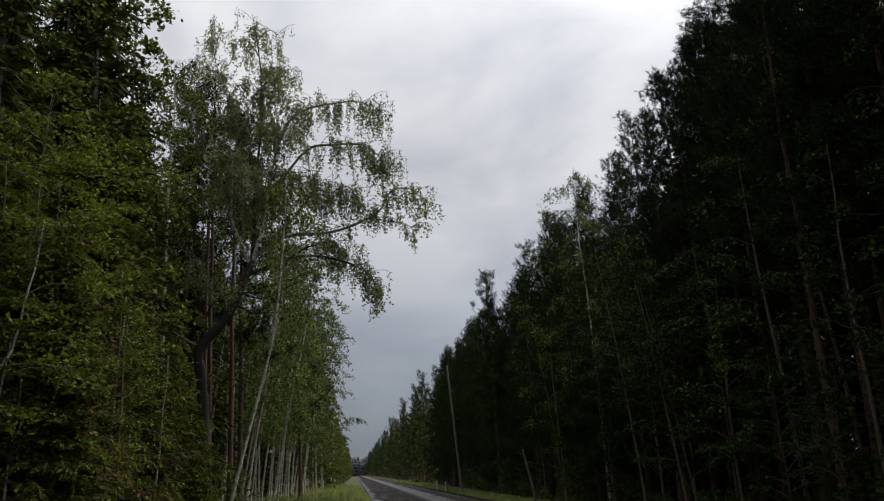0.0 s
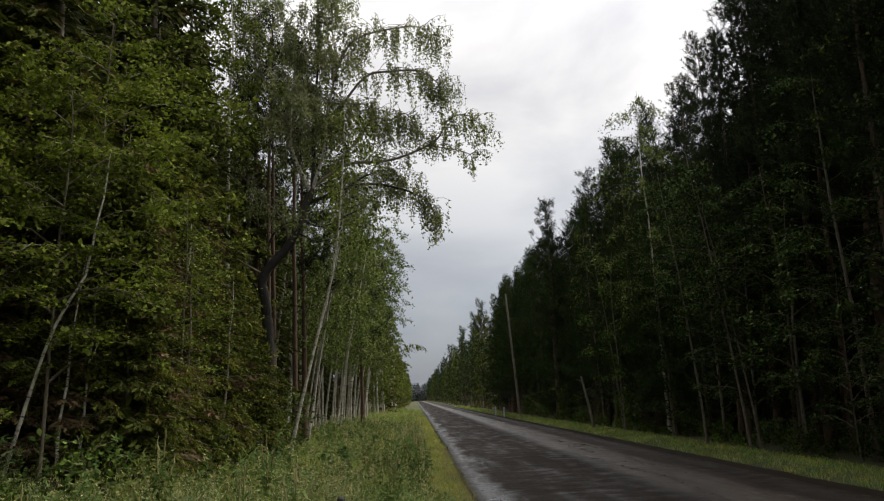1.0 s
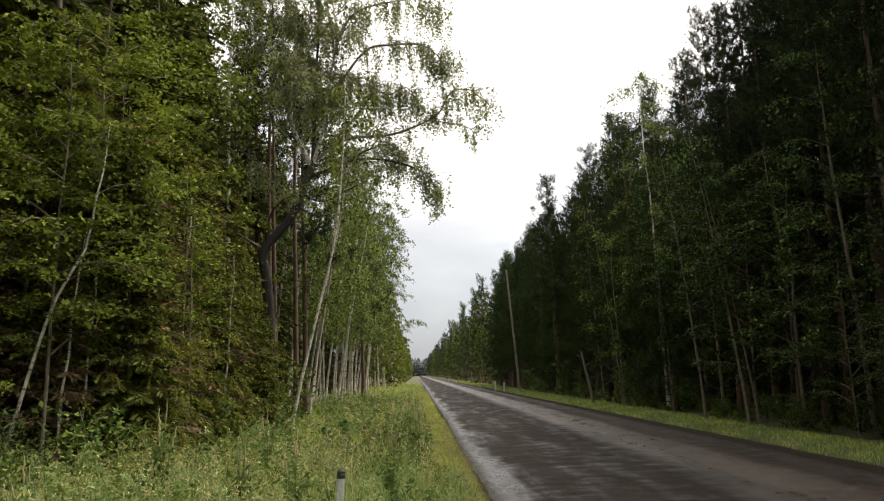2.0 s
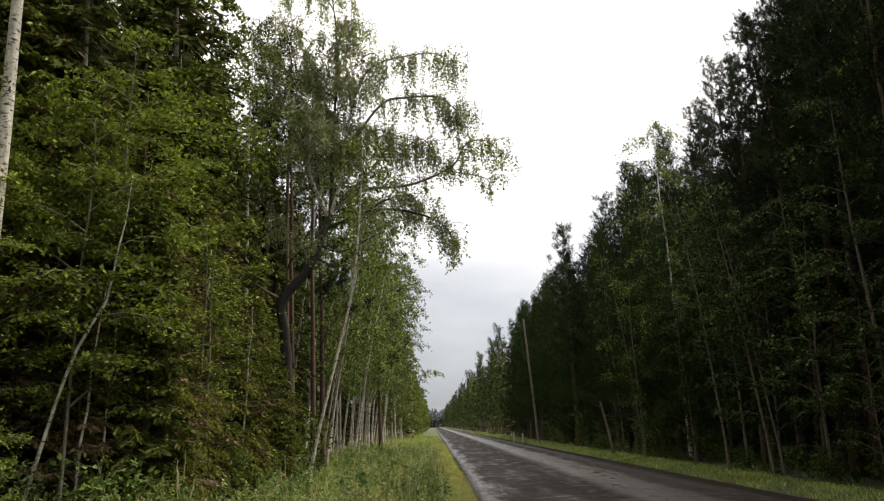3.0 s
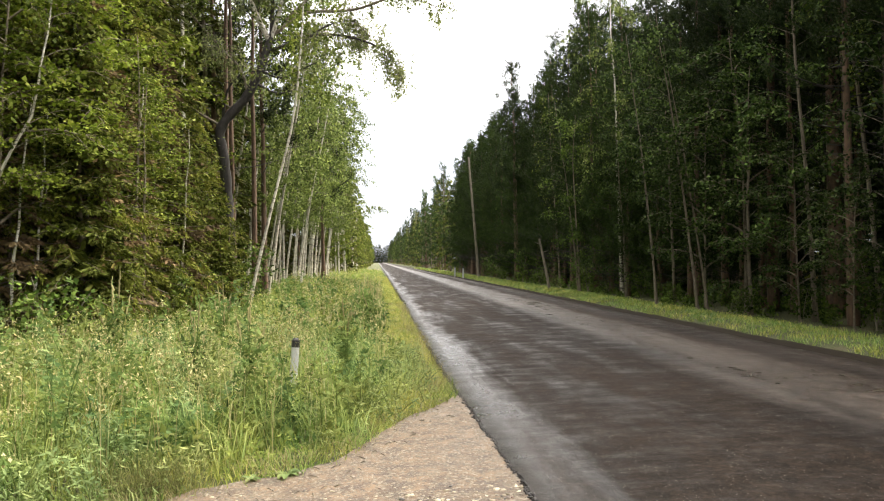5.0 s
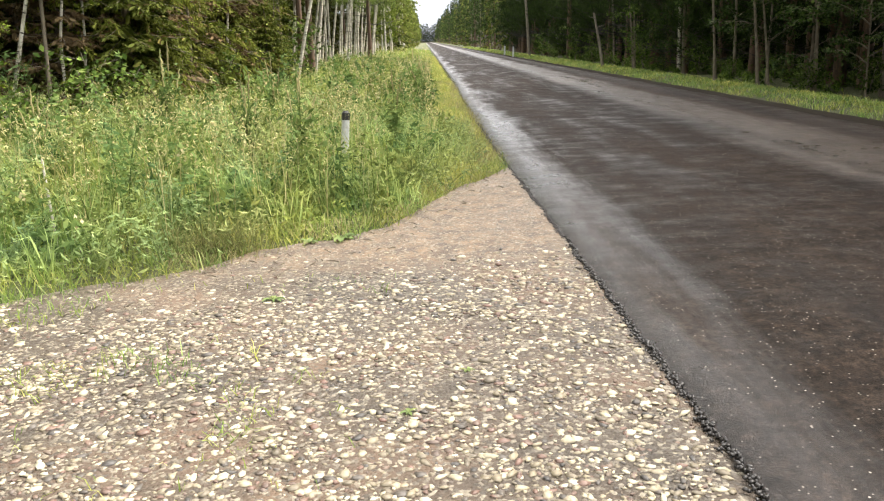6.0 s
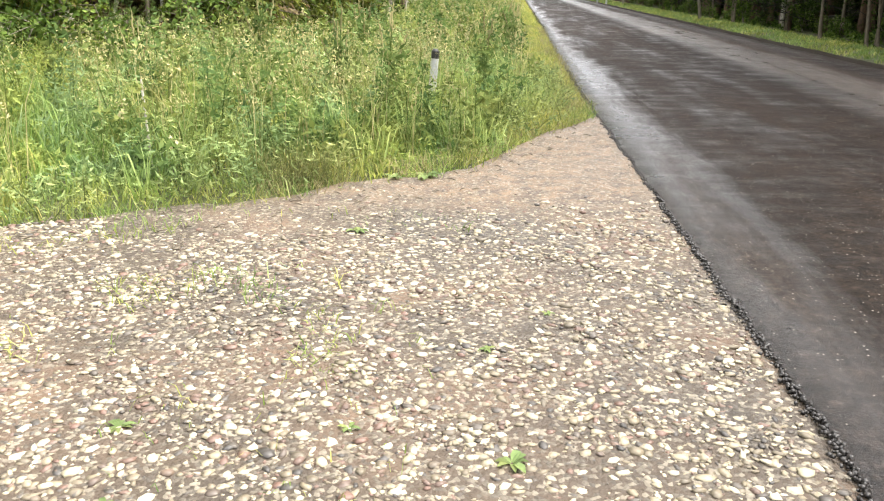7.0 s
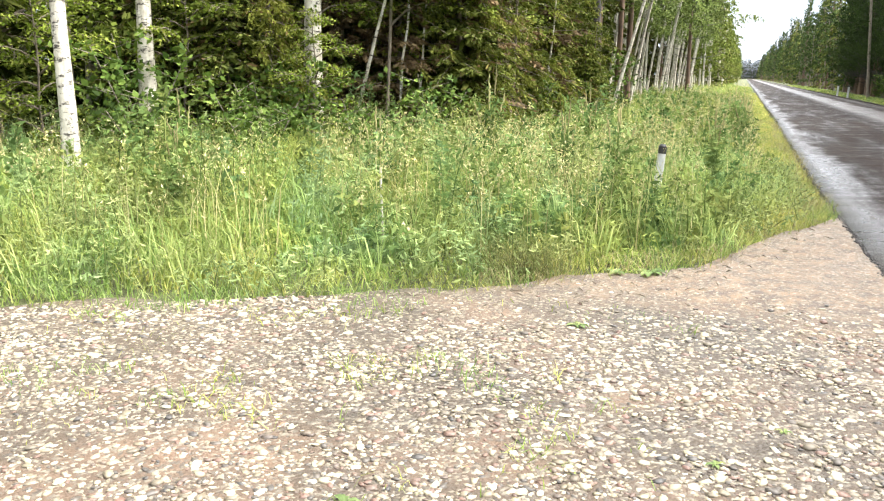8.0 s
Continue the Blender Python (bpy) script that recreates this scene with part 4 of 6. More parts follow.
def weeping_tree():
    """The dark crooked tree whose limbs reach out over the road, hung with pale leafy twigs."""
    rng = np.random.default_rng(31)
    root = new("weeping_birch_tree")
    g = Geo()
    trunk = curve_points([(0.2, 0.1, -0.1), (0.18, 0.05, 1.6), (0.14, 0, 3.45), (0.09, -0.1, 4.4), (0.05, -0.15, 5.17), (0.74, -0.1, 6.02), (1.1, -0.05, 6.8), (1.4, 0, 7.6)], 5)
    tube(g, trunk, np.linspace(0.165, 0.1, len(trunk)) * (1 + 0.14 * np.sin(np.arange(len(trunk)) * 2.3) * rng.uniform(0.4, 1, len(trunk))), 10)
    part("trunk", g, BARK_DARK, root, "dark crooked wet trunk", True)
    # points, thickness, bark, twigs to the metre, length of the hanging twigs
    limbs = [
        ([(1.36, 0, 7.5), (1.01, -0.1, 8.27), (0.83, -0.15, 8.93), (0.85, -0.1, 10.0), (0.97, 0, 11.0), (0.83, 0, 12.1), (0.36, -0.1, 13.6), (0.17, -0.1, 15.0)], 0.075, BARK_BIRCH, 5, 0.7),
        ([(1.4, 0, 7.6), (1.44, 0.1, 8.5), (1.43, 0.2, 9.3), (1.55, 0.2, 10.8), (1.68, 0.1, 12.4), (1.59, 0, 14.0), (1.4, 0, 15.3)], 0.07, BARK_DARK, 5, 0.7),
        ([(1.4, 0, 7.6), (1.73, -0.15, 8.57), (1.86, -0.2, 9.48), (2.14, -0.2, 11.2), (2.07, -0.1, 12.5), (2.17, 0, 14.3)], 0.06, BARK_BIRCH, 5, 0.7),
        ([(1.43, 0, 7.68), (2.33, 0.1, 8.31), (3.32, 0.15, 8.39), (4.04, 0.1, 8.53), (4.94, 0.1, 8.96), (5.37, 0.1, 9.6), (6.0, 0.05, 9.6), (6.46, 0, 8.9)], 0.055, BARK_GREY, 6, 0.55),
        ([(4.61, 0.1, 8.81), (5.25, 0, 8.67), (5.85, 0, 8.49), (5.95, 0, 8.2)], 0.02, BARK_GREY, 7, 0.35),
        ([(1.23, 0, 7.2), (1.86, -0.2, 7.38), (2.66, -0.3, 7.61), (3.53, -0.2, 7.58), (4.32, 0, 7.34), (4.75, 0.05, 6.95), (4.85, 0.05, 6.4)], 0.06, BARK_DARK, 9, 0.7),
        ([(1.91, 0, 9.5), (2.91, 0.2, 10.93), (3.73, 0.3, 11.16), (4.54, 0.3, 11.14), (5.05, 0.25, 10.75), (5.12, 0.2, 10.4)], 0.045, BARK_GREY, 9, 0.8),
        ([(2.0, -0.1, 10.8), (2.61, 0, 11.97), (3.6, 0.1, 12.37), (4.58, 0.1, 12.43), (5.0, 0.1, 12.05)], 0.04, BARK_GREY, 9, 0.9),
        ([(1.8, 0, 8.1), (2.7, 0.3, 9.12), (3.12, 0.4, 9.78), (3.6, 0.4, 9.7), (4.1, 0.3, 9.85), (4.4, 0.3, 9.35)], 0.045, BARK_GREY, 9, 0.8),
        ([(1.1, 0, 6.72), (1.69, -0.3, 6.46), (2.32, -0.5, 6.68), (2.88, -0.6, 6.9)], 0.04, BARK_DARK, 3, 0.3),
        ([(0.06, -0.1, 5.2), (-0.58, -0.3, 5.59), (-1.2, -0.5, 5.96), (-1.67, -0.6, 5.83)], 0.04, BARK_GREY, 1, 0.3),
        ([(0.75, -0.1, 6.1), (0.6, -0.25, 6.7), (-0.02, -0.4, 7.41), (-0.77, -0.6, 8.33), (-1.28, -0.7, 9.3)], 0.045, BARK_GREY, 6, 0.6),
        ([(0.07, -0.1, 5.3), (0.28, -0.4, 6.11), (0.78, -0.55, 6.54), (1.85, -0.7, 6.57)], 0.045, BARK_DARK, 1, 0.3),
        ([(0.98, 0, 6.37), (1.53, 0.2, 6.15), (2.16, 0.3, 6.33)], 0.035, BARK_DARK, 3, 0.3),
        ([(2.2, 0, 7.5), (2.9, 0.2, 8.0), (3.6, 0.3, 8.15), (4.1, 0.3, 7.7)], 0.035, BARK_DARK, 11, 0.7),
        ([(1.5, 0.1, 9.0), (2.2, 0.4, 9.9), (2.8, 0.6, 10.3), (3.3, 0.6, 10.0)], 0.03, BARK_GREY, 10, 0.8),
        ([(0.9, -0.1, 9.2), (0.3, -0.4, 10.3), (-0.1, -0.5, 11.6), (-0.35, -0.5, 12.6)], 0.035, BARK_GREY, 7, 0.7),
    ]
    for up in (0, 1, 2):
        stem = curve_points(limbs[up][0], 5)
        for j in range(11):
            q = along(stem, [0.28 + 0.66 * j / 11])[0]
            az, ln = j * 2.4 + up, rng.uniform(0.6, 1.3) * (1.1 - 0.05 * j)
            d = np.array([math.cos(az), math.sin(az), 0])
            limbs.append(([q, q + d * ln * 0.4 + (0, 0, 0.5 * ln), q + d * ln * 0.8 + (0, 0, 0.65 * ln), q + d * ln * 1.1 + (0, 0, 0.3 * ln)], 0.018, BARK_TWIG, 5, 0.65))
    twig, C = Geo(), []
    for pts, r, bark, dense, hang in limbs:
        p = curve_points(pts, 5)
        gl = Geo()
        tube(gl, p, np.linspace(r, 0.008, len(p)), 6, False)
        part("limb", gl, bark, root, "pale upright limb" if bark is BARK_BIRCH else "", True)
        length = np.linalg.norm(np.diff(p, axis=0), axis=1).sum()
        for j in range(int(length * dense * 1.35)):
            s = 0.22 + 0.78 * rng.uniform() ** 0.8
            q = along(p, [s])[0]
            az = rng.uniform(0, 6.28)
            ln = rng.uniform(0.2, 1.05) * (1.1 - 0.4 * s)
            out = np.array([math.cos(az), math.sin(az), 0])
            w = np.linspace(0, 1, 4)[:, None]
            b = q + w * out * ln + np.array([0, 0, 1]) * ln * (rng.uniform(0.2, 1.0) * w - 0.6 * w**2)
            tube(twig, b, (0.01, 0.008, 0.006, 0.004), 3, False)
            for i in range(rng.integers(3, 6)):
                c = along(b, [rng.uniform(0.2, 1)])[0]
                drop = hang * rng.uniform(0.3, 1.25)
                sway = rng.normal(size=2) * 0.06
                h = np.linspace(0, 1, 3)[:, None] * np.array([sway[0], sway[1], -drop]) + c
                tube(twig, h, (0.004, 0.003, 0.002), 3, False)
                m = int(5 + drop * 16)
                C.append(along(h, rng.uniform(0.05, 1.05, m)) + rng.normal(size=(m, 3)) * 0.04)
    tagged(part("twig_work", twig, BARK_TWIG, root), kind="stuff")
    gl = Geo()
    leaves(gl, rng, np.concatenate(C), 0.08, 0.55, 0.9, 0.1)
    part("crown", gl, LEAF_PALE, root)
    return root


plant(weeping_tree(), -3.95, 24.3, label="crooked dark birch with weeping limbs over the road", group=LEFT)

# ---- kinds for the rest of the wood ----
B_MID = [birch(41, 13.5, 0.085, 0.32, 1.7, 15, 8, 0.12, 0.4), birch(42, 12.0, 0.07, 0.36, 1.5, 14, 8, 0.12, 0.5, lean=(0.5, 0)), birch(43, 14.5, 0.1, 0.3, 1.9, 15, 8, 0.13, 0.45)]
S_MID = [spruce(51, 12.5, 0.12, 1.9, 32, 6, 12, mat=NEEDLE_DARK, coarse=1), spruce(52, 10.0, 0.1, 1.7, 28, 6, 12, mat=NEEDLE_DARK, coarse=1), spruce(53, 6.0, 0.06, 1.3, 22, 6, 11)]
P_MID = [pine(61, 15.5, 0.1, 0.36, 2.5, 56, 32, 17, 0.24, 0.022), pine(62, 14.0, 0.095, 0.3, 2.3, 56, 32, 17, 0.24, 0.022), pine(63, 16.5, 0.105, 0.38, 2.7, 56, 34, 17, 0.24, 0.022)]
B_LOW = [birch(48, 8.0, 0.05, 0.1, 1.35, 20, 8, 0.11, 0.15, bark=BARK_GREY), birch(49, 6.5, 0.045, 0.08, 1.3, 20, 8, 0.11, 0.2, bark=BARK_GREY), birch(50, 10.0, 0.06, 0.14, 1.5, 18, 8, 0.115, 0.25, bark=BARK_GREY)]
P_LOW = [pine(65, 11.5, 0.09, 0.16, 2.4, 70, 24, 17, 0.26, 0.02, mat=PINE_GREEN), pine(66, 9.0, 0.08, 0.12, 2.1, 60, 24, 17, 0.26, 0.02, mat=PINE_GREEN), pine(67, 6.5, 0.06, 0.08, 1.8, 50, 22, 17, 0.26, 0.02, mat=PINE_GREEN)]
A_NEAR = [alder(171, 8.4, 0.026, 0.34, 1.5, 24, 0.088, ALDER_LEAF, [(0, 0, -0.1), (0.15, 0, 1.5), (0.25, 0.05, 3.2), (0.55, 0.1, 5.0), (0.6, 0.1, 6.8), (0.7, 0.1, 8.4)]), alder(172, 7.0, 0.024, 0.3, 1.4, 21, 0.086, ALDER_LEAF), alder(173, 3.6, 0.02, 0.12, 1.0, 22, 0.075, ALDER_LEAF)]
S_HANG = [hanging_spruce(174, 7.5, 0.07, 1.7, 30, 6), hanging_spruce(175, 5.0, 0.05, 1.4, 22, 6), hanging_spruce(176, 3.2, 0.035, 1.0, 16, 6)]
# birch of the right-hand wood: grey bark and dark leaves stand in for shade
B_DARK = birch(39, 12.5, 0.06, 0.25, 1.7, 18, 8, 0.105, 0.4, bark=BARK_GREY, leaf_mat=LEAF_SHADED)
R_LOW = [birch(36, 8.0, 0.045, 0.12, 1.4, 22, 8, 0.095, 0.15, bark=BARK_GREY, leaf_mat=LEAF_SHADED, name="alder_tree"), birch(37, 6.0, 0.04, 0.1, 1.3, 22, 8, 0.095, 0.2, bark=BARK_GREY, leaf_mat=LEAF_SHADED, name="alder_tree"), birch(38, 10.0, 0.05, 0.18, 1.5, 20, 8, 0.1, 0.25, bark=BARK_GREY, leaf_mat=LEAF_SHADED, name="alder_tree")]
ALDER = "slender alder with leaves coloured dull for shade"
S_LOW = [spruce(54, 8.5, 0.08, 1.9, 30, 7, 26, 0.03), spruce(55, 5.0, 0.06, 1.5, 22, 7, 22, 0.03)]
SHRUB = [sapling(71, 2.2, 1.3, 900, 0.11), sapling(72, 1.5, 1.1, 700, 0.1), sapling(73, 3.0, 1.3, 1100, 0.12)]
C_FAR = birch(86, 10.5, 0.09, 0.06, 2.1, 9, 7, 0.26, 0.2, nb=28, leaf_mat=LEAF_SHADED, bark=BARK_GREY)
B_FAR = birch(81, 13.5, 0.09, 0.12, 1.9, 8, 7, 0.26, 0.3, nb=26)
S_FAR = spruce(82, 13.0, 0.12, 2.2, 18, 6, 6, 0.03, coarse=2)
# backdrop spruce in the dark needle colour: the deep wood's shade is painted in
S_DEEP = spruce(85, 13.0, 0.12, 2.3, 24, 7, 8, 0.02, mat=PINE_SHADED, coarse=2)
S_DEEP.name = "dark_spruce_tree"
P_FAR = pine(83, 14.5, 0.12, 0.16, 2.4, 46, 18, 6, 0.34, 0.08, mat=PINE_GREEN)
SPR_LABEL, BIR_LABEL, PIN_LABEL = "dense green spruce with drooping branches", "white-stemmed birch in full green leaf", "tall pine with bare reddish trunk"
SHR_LABEL = "leafy green understorey shrub at the wood's edge"
rnd = random.Random(4)

# spruces and birches of the near left edge
for k, x, y, s in ((0, -6.9, 16.6, 1.0), (1, -5.2, 18.9, 1.0), (0, -5.4, 22.2, 1.05), (1, -8.8, 13.4, 1.1), (2, -7.6, 14.7, 0.95), (0, -8.6, 18.4, 1.15), (2, -5.6, 17.6, 0.8), (0, -10.6, 11.6, 1.1),
                   (1, -9.9, 9.4, 1.0), (0, -12.6, 8.9, 1.1), (1, -6.1, 25.4, 1.1), (0, -4.9, 27.2, 1.0)):
    plant(S_MID[k], x, y, 0, s, rnd.uniform(0, 360), 0, SPR_LABEL, LEFT)
for k, x, y, s in ((2, -6.4, 20.6, 1.15), (2, -9.4, 15.6, 1.1), (0, -8.2, 21.4, 1.2), (2, -10.8, 13.6, 1.1), (0, -13.0, 11.0, 1.1), (1, -9.0, 7.6, 1.1), (0, -11.6, 7.0, 1.1)):
    plant(B_MID[k], x, y, 0, s, rnd.uniform(0, 360), 1.5, BIR_LABEL, LEFT)
for k, x, y, s in ((0, -7.0, 18.4, 1.15), (0, -6.2, 19.6, 1.1), (0, -7.6, 16.4, 1.2), (0, -6.6, 21.6, 1.15)):
    plant(S_MID[k], x, y, 0, s, rnd.uniform(0, 360), 0, SPR_LABEL, LEFT)
YOUNG = "young leafy birch branching from the ground"
for k, x, y, s in ((1, -3.95, 22.6, 0.5), (1, -3.45, 22.3, 0.42), (1, -4.4, 22.2, 0.55), (2, -5.6, 20.9, 1.1), (1, -5.4, 25.2, 1.1), (2, -7.4, 19.4, 1.2), (0, -9.2, 11.4, 1.0), (1, -6.6, 27.6, 1.2), (2, -6.9, 22.6, 1.2)):
    plant(B_LOW[k], x, y, 0, s, rnd.uniform(0, 360), 1, YOUNG, LEFT)
for k, x, y, s in ((0, -4.45, 22.0, 0.5), (0, -3.75, 22.9, 0.42), (1, -3.5, 21.6, 0.5), (0, -4.6, 15.5, 0.72), (0, -6.5, 17.3, 1.0), (1, -5.0, 18.0, 1.1), (0, -5.3, 21.6, 1.1), (1, -6.0, 15.4, 1.0), (0, -7.3, 15.9, 1.2), (1, -4.2, 20.0, 0.8), (1, -6.9, 12.0, 0.7), (0, -5.6, 24.0, 1.0), (1, -8.2, 13.9, 1.1), (1, -8.2, 12.0, 0.75)):
    plant(S_LOW[k], x, y, 0, s, rnd.uniform(0, 360), 0, "young spruce with drooping yellow-green sprays", LEFT)
for k, x, y, s in ((0, -5.9, 12.4, 0.8), (1, -6.4, 12.2, 1.1), (1, -5.8, 11.2, 0.9), (0, -7.0, 10.2, 0.9), (1, -4.6, 14.2, 1.0), (1, -4.0, 18.2, 0.9), (0, -3.9, 20.6, 0.8), (1, -3.7, 22.9, 1.0), (2, -6.5, 15.2, 0.8), (0, -3.6, 26.0, 1.0), (1, -6.35, 9.5, 0.85), (1, -5.75, 10.7, 0.8), (1, -8.2, 8.2, 0.7), (1, -5.0, 12.3, 0.75)):
    plant(SHRUB[k], x, y, 0, s, rnd.uniform(0, 360), 0, SHR_LABEL, "understorey shrubs", "shrub")
for k, x, y, s in ((0, -3.55, 29.5, 0.95), (1, -2.6, 45.0, 0.98), (2, -5.2, 31.0, 1.0)):
    plant(P_MID[k], x, y, 0, s, rnd.uniform(0, 360), 0, PIN_LABEL, LEFT)

for k, x, y, s, r in ((0, -5.6, 15.2, 1.0, 0), (1, -5.4, 14.2, 1.0, 40), (0, -6.5, 14.2, 0.85, 200), (1, -6.2, 13.3, 0.85, 120), (0, -5.5, 17.3, 1.05, 90), (0, -5.5, 20.2, 1.15, 310), (2, -7.4, 11.6, 0.8, 70), (2, -8.3, 9.9, 0.75, 190), (1, -9.4, 10.3, 0.9, 15), (0, -8.0, 14.4, 0.9, 60), (1, -6.4, 17.4, 1.25, 160), (1, -6.0, 14.7, 0.85, 10), (1, -5.2, 15.9, 0.9, 80), (0, -6.0, 15.6, 0.95, 150), (2, -4.4, 16.2, 0.6, 20), (2, -4.3, 19.0, 0.6, 50), (2, -5.8, 12.35, 0.62, 110)):
    plant(A_NEAR[k], x, y, 0, s, r, 0, "alder with layered sprays of round green leaves", LEFT)
for k, x, y, s, r in ((0, -4.9, 16.4, 0.9, 0), (0, -5.9, 16.4, 1.1, 140), (1, -5.3, 15.3, 0.85, 30), (0, -4.85, 18.6, 1.0, 210), (1, -4.6, 20.2, 1.0, 300), (0, -5.4, 19.5, 1.15, 40), (2, -4.55, 21.5, 1.05, 100), (1, -4.5, 22.8, 0.85, 10), (2, -6.4, 12.4, 0.9, 0), (1, -4.0, 22.7, 0.85, 45), (2, -4.1, 21.0, 0.9, 190), (1, -7.2, 13.4, 0.9, 260), (2, -4.3, 17.9, 0.7, 60), (0, -5.0, 24.6, 1.0, 120), (1, -8.0, 12.7, 1.0, 330)):
    plant(S_HANG[k], x, y, 0, s, r, 0, "spruce hung with drooping yellow-green twigs", LEFT)

bare_pine = pine(68, 15.5, 0.1, 0.66, 1.9, 30, 18, 15, 0.24, 0.022)
for x, y, s, r in ((-4.3, 26.6, 0.95, 0), (-3.95, 26.0, 0.85, 120), (-4.75, 27.4, 1.0, 240), (-3.6, 27.6, 0.9, 70)):
    plant(bare_pine, x, y, 0, s, r, 0.5, "straight pine with a bare reddish stem", LEFT)

dead_spruce = spruce(56, 6.5, 0.05, 1.45, 24, 6, 8, 0.03, mat=DEAD)
for x, y, s in ((-4.95, 16.3, 1.0), (-5.9, 15.6, 0.85), (-4.5, 19.6, 1.0), (-5.5, 14.9, 0.7), (-6.3, 14.4, 0.75), (-4.75, 17.6, 0.85), (-7.0, 13.0, 0.7), (-4.6, 21.3, 0.7)):
    plant(dead_spruce, x, y, 0, s, rnd.uniform(0, 360), 1, "dead brown spruce with bare drooping twigs", LEFT)

# the row of white birches leaning towards the road
row = birch(44, 12.5, 0.05, 0.32, 1.45, 16, 8, 0.115, 0.5, lean=(0.9, 0), side=0.35, leaf_mat=LEAF_ROW)
row2 = birch(45, 13.0, 0.056, 0.34, 1.5, 16, 8, 0.115, 0.5, lean=(1.2, 0), side=0.35, leaf_mat=LEAF_ROW)
for k in range(28):
    y = 29.5 + k * 1.7 + rnd.uniform(-0.8, 0.8)
    plant((row, row2)[k % 2], -4.1 + rnd.uniform(-0.9, 0.5), y, 0, rnd.uniform(0.75, 1.12), rnd.choice((0, 8, -12, 15, 40, -35)), rnd.uniform(0, 7), "slim white birch leaning towards the road", "row of white birches")


def free(spots, x, y, gap):
    return all((x - a) ** 2 + (y - b) ** 2 > gap * gap for a, b in spots)


for k in range(10):
    plant(pole, 9.4 + rnd.uniform(0, 3.2), 9 + k * 4.4 + rnd.uniform(-0.7, 0.7), 0, rnd.uniform(0.9, 1.3), rnd.uniform(0, 360), rnd.uniform(-4, 1), "thin grey stem in the dark wood", "trees across the road")

# the wood behind, left
spots = []
while len(spots) < 120:
    y = rnd.uniform(4, 95)
    x = -5.6 - abs(rnd.gauss(0, 1)) * 7 - max(0, 14 - y) * 0.55
    if x < -26 or (y < 16 and x > -10.5) or not free(spots, x, y, 1.5):
        continue
    spots.append((x, y))
    kind = rnd.random()
    if x < -13 - max(0, 14 - y) * 0.5:
        plant(rnd.choice((B_FAR, S_FAR, S_FAR)), x, y, 0, rnd.uniform(0.9, 1.2), rnd.uniform(0, 360), 0, "green tree deep in the wood", "trees of the wood")
    elif kind < 0.42:
        plant(rnd.choice(B_MID), x, y, 0, rnd.uniform(0.9, 1.2), rnd.uniform(0, 360), 1, BIR_LABEL, "trees of the wood")
    elif kind < 0.85 or y < 30:
        plant(S_MID[rnd.choice((0, 0, 1))], x, y, 0, rnd.uniform(0.9, 1.3), rnd.uniform(0, 360), 0, SPR_LABEL, "trees of the wood")
    else:
        plant(rnd.choice(P_MID), x, y, 0, rnd.uniform(0.9, 1.1), rnd.uniform(0, 360), 0, PIN_LABEL, "trees of the wood")

for k in range(30):
    plant(S_DEEP, -15.5 - 4.5 * (k % 2) + rnd.uniform(-1.2, 1.2), 1.5 + k * 1.15 + rnd.uniform(-0.5, 0.5), 0, rnd.uniform(0.95, 1.15), rnd.uniform(0, 360), 0, "dense spruce deep in the wood, needles coloured dark for shade", "trees of the wood")

# ---- the wood across the road ----
RIGHT = "trees across the road"
big_pine = pine(64, 17.0, 0.19, 0.36, 3.0, 84, 52, 17, 0.22, 0.02, side=-0.25)
plant(big_pine, 12.1, 26.0, 0, 0.93, label="large dark pine with spreading upturned boughs", group=RIGHT)
plant(big_pine, 11.1, 20.6, 0, 1.02, 140, 0, "large dark pine with spreading upturned boughs", RIGHT)
for x, y, s, r in ((13.4, 27.0, 1.0, 250), (12.3, 23.0, 0.92, 60), (12.9, 23.9, 1.0, 200), (12.1, 18.2, 1.0, 300), (11.6, 15.8, 0.95, 20)):
    plant(big_pine, x, y, 0, s, r, 0, "large dark pine with spreading upturned boughs", RIGHT)
plant(birch(87, 13.2, 0.05, 0.3, 1.7, 22, 9, 0.085, 0.6, leaf_mat=LEAF_ROW), 9.35, 32.2, 0, 1.0, 40, -1, "pale birch crown among dark pines", RIGHT)
for k, x, y, s in ((1, 10.0, 40.5, 1.0), (0, 9.35, 56.0, 0.96), (1, 9.6, 76.0, 0.92), (2, 11.4, 34.8, 0.8), (0, 9.7, 17.6, 0.85), (2, 10.6, 14.8, 1.0), (1, 10.2, 47.5, 0.92), (0, 10.6, 66.0, 0.9), (2, 12.6, 22.0, 1.0), (1, 10.4, 11.8, 1.1), (0, 11.2, 16.8, 1.05)):
    plant(P_MID[k], x, y, 0, s, rnd.uniform(0, 360), 0, PIN_LABEL, RIGHT)
# pale stems given grey bark and dark leaves, with the shade in the colour
thin_r = birch(46, 9.0, 0.034, 0.4, 1.1, 14, 8, 0.1, 0.3, lean=(-0.5, 0.1), leaf_mat=LEAF_SHADED, bark=BARK_GREY)
for x, y, s, tl in ((8.3, 25.3, 0.9, -1), (8.62, 23.0, 0.88, -3), (8.85, 22.9, 0.8, -4), (8.5, 35.5, 0.9, -2)):
    plant(thin_r, x, y, 0, s, rnd.choice((0, 15, -20)), tl, "thin pale birch stem at the dark wood's edge", RIGHT)
plant(birch(47, 7.2, 0.03, 0.2, 1.2, 16, 8, 0.11, 0.1, leaf_mat=BUSH, bark=BARK_GREY), 8.35, 34.7, label="small bright green birch before dark trees", group=RIGHT)


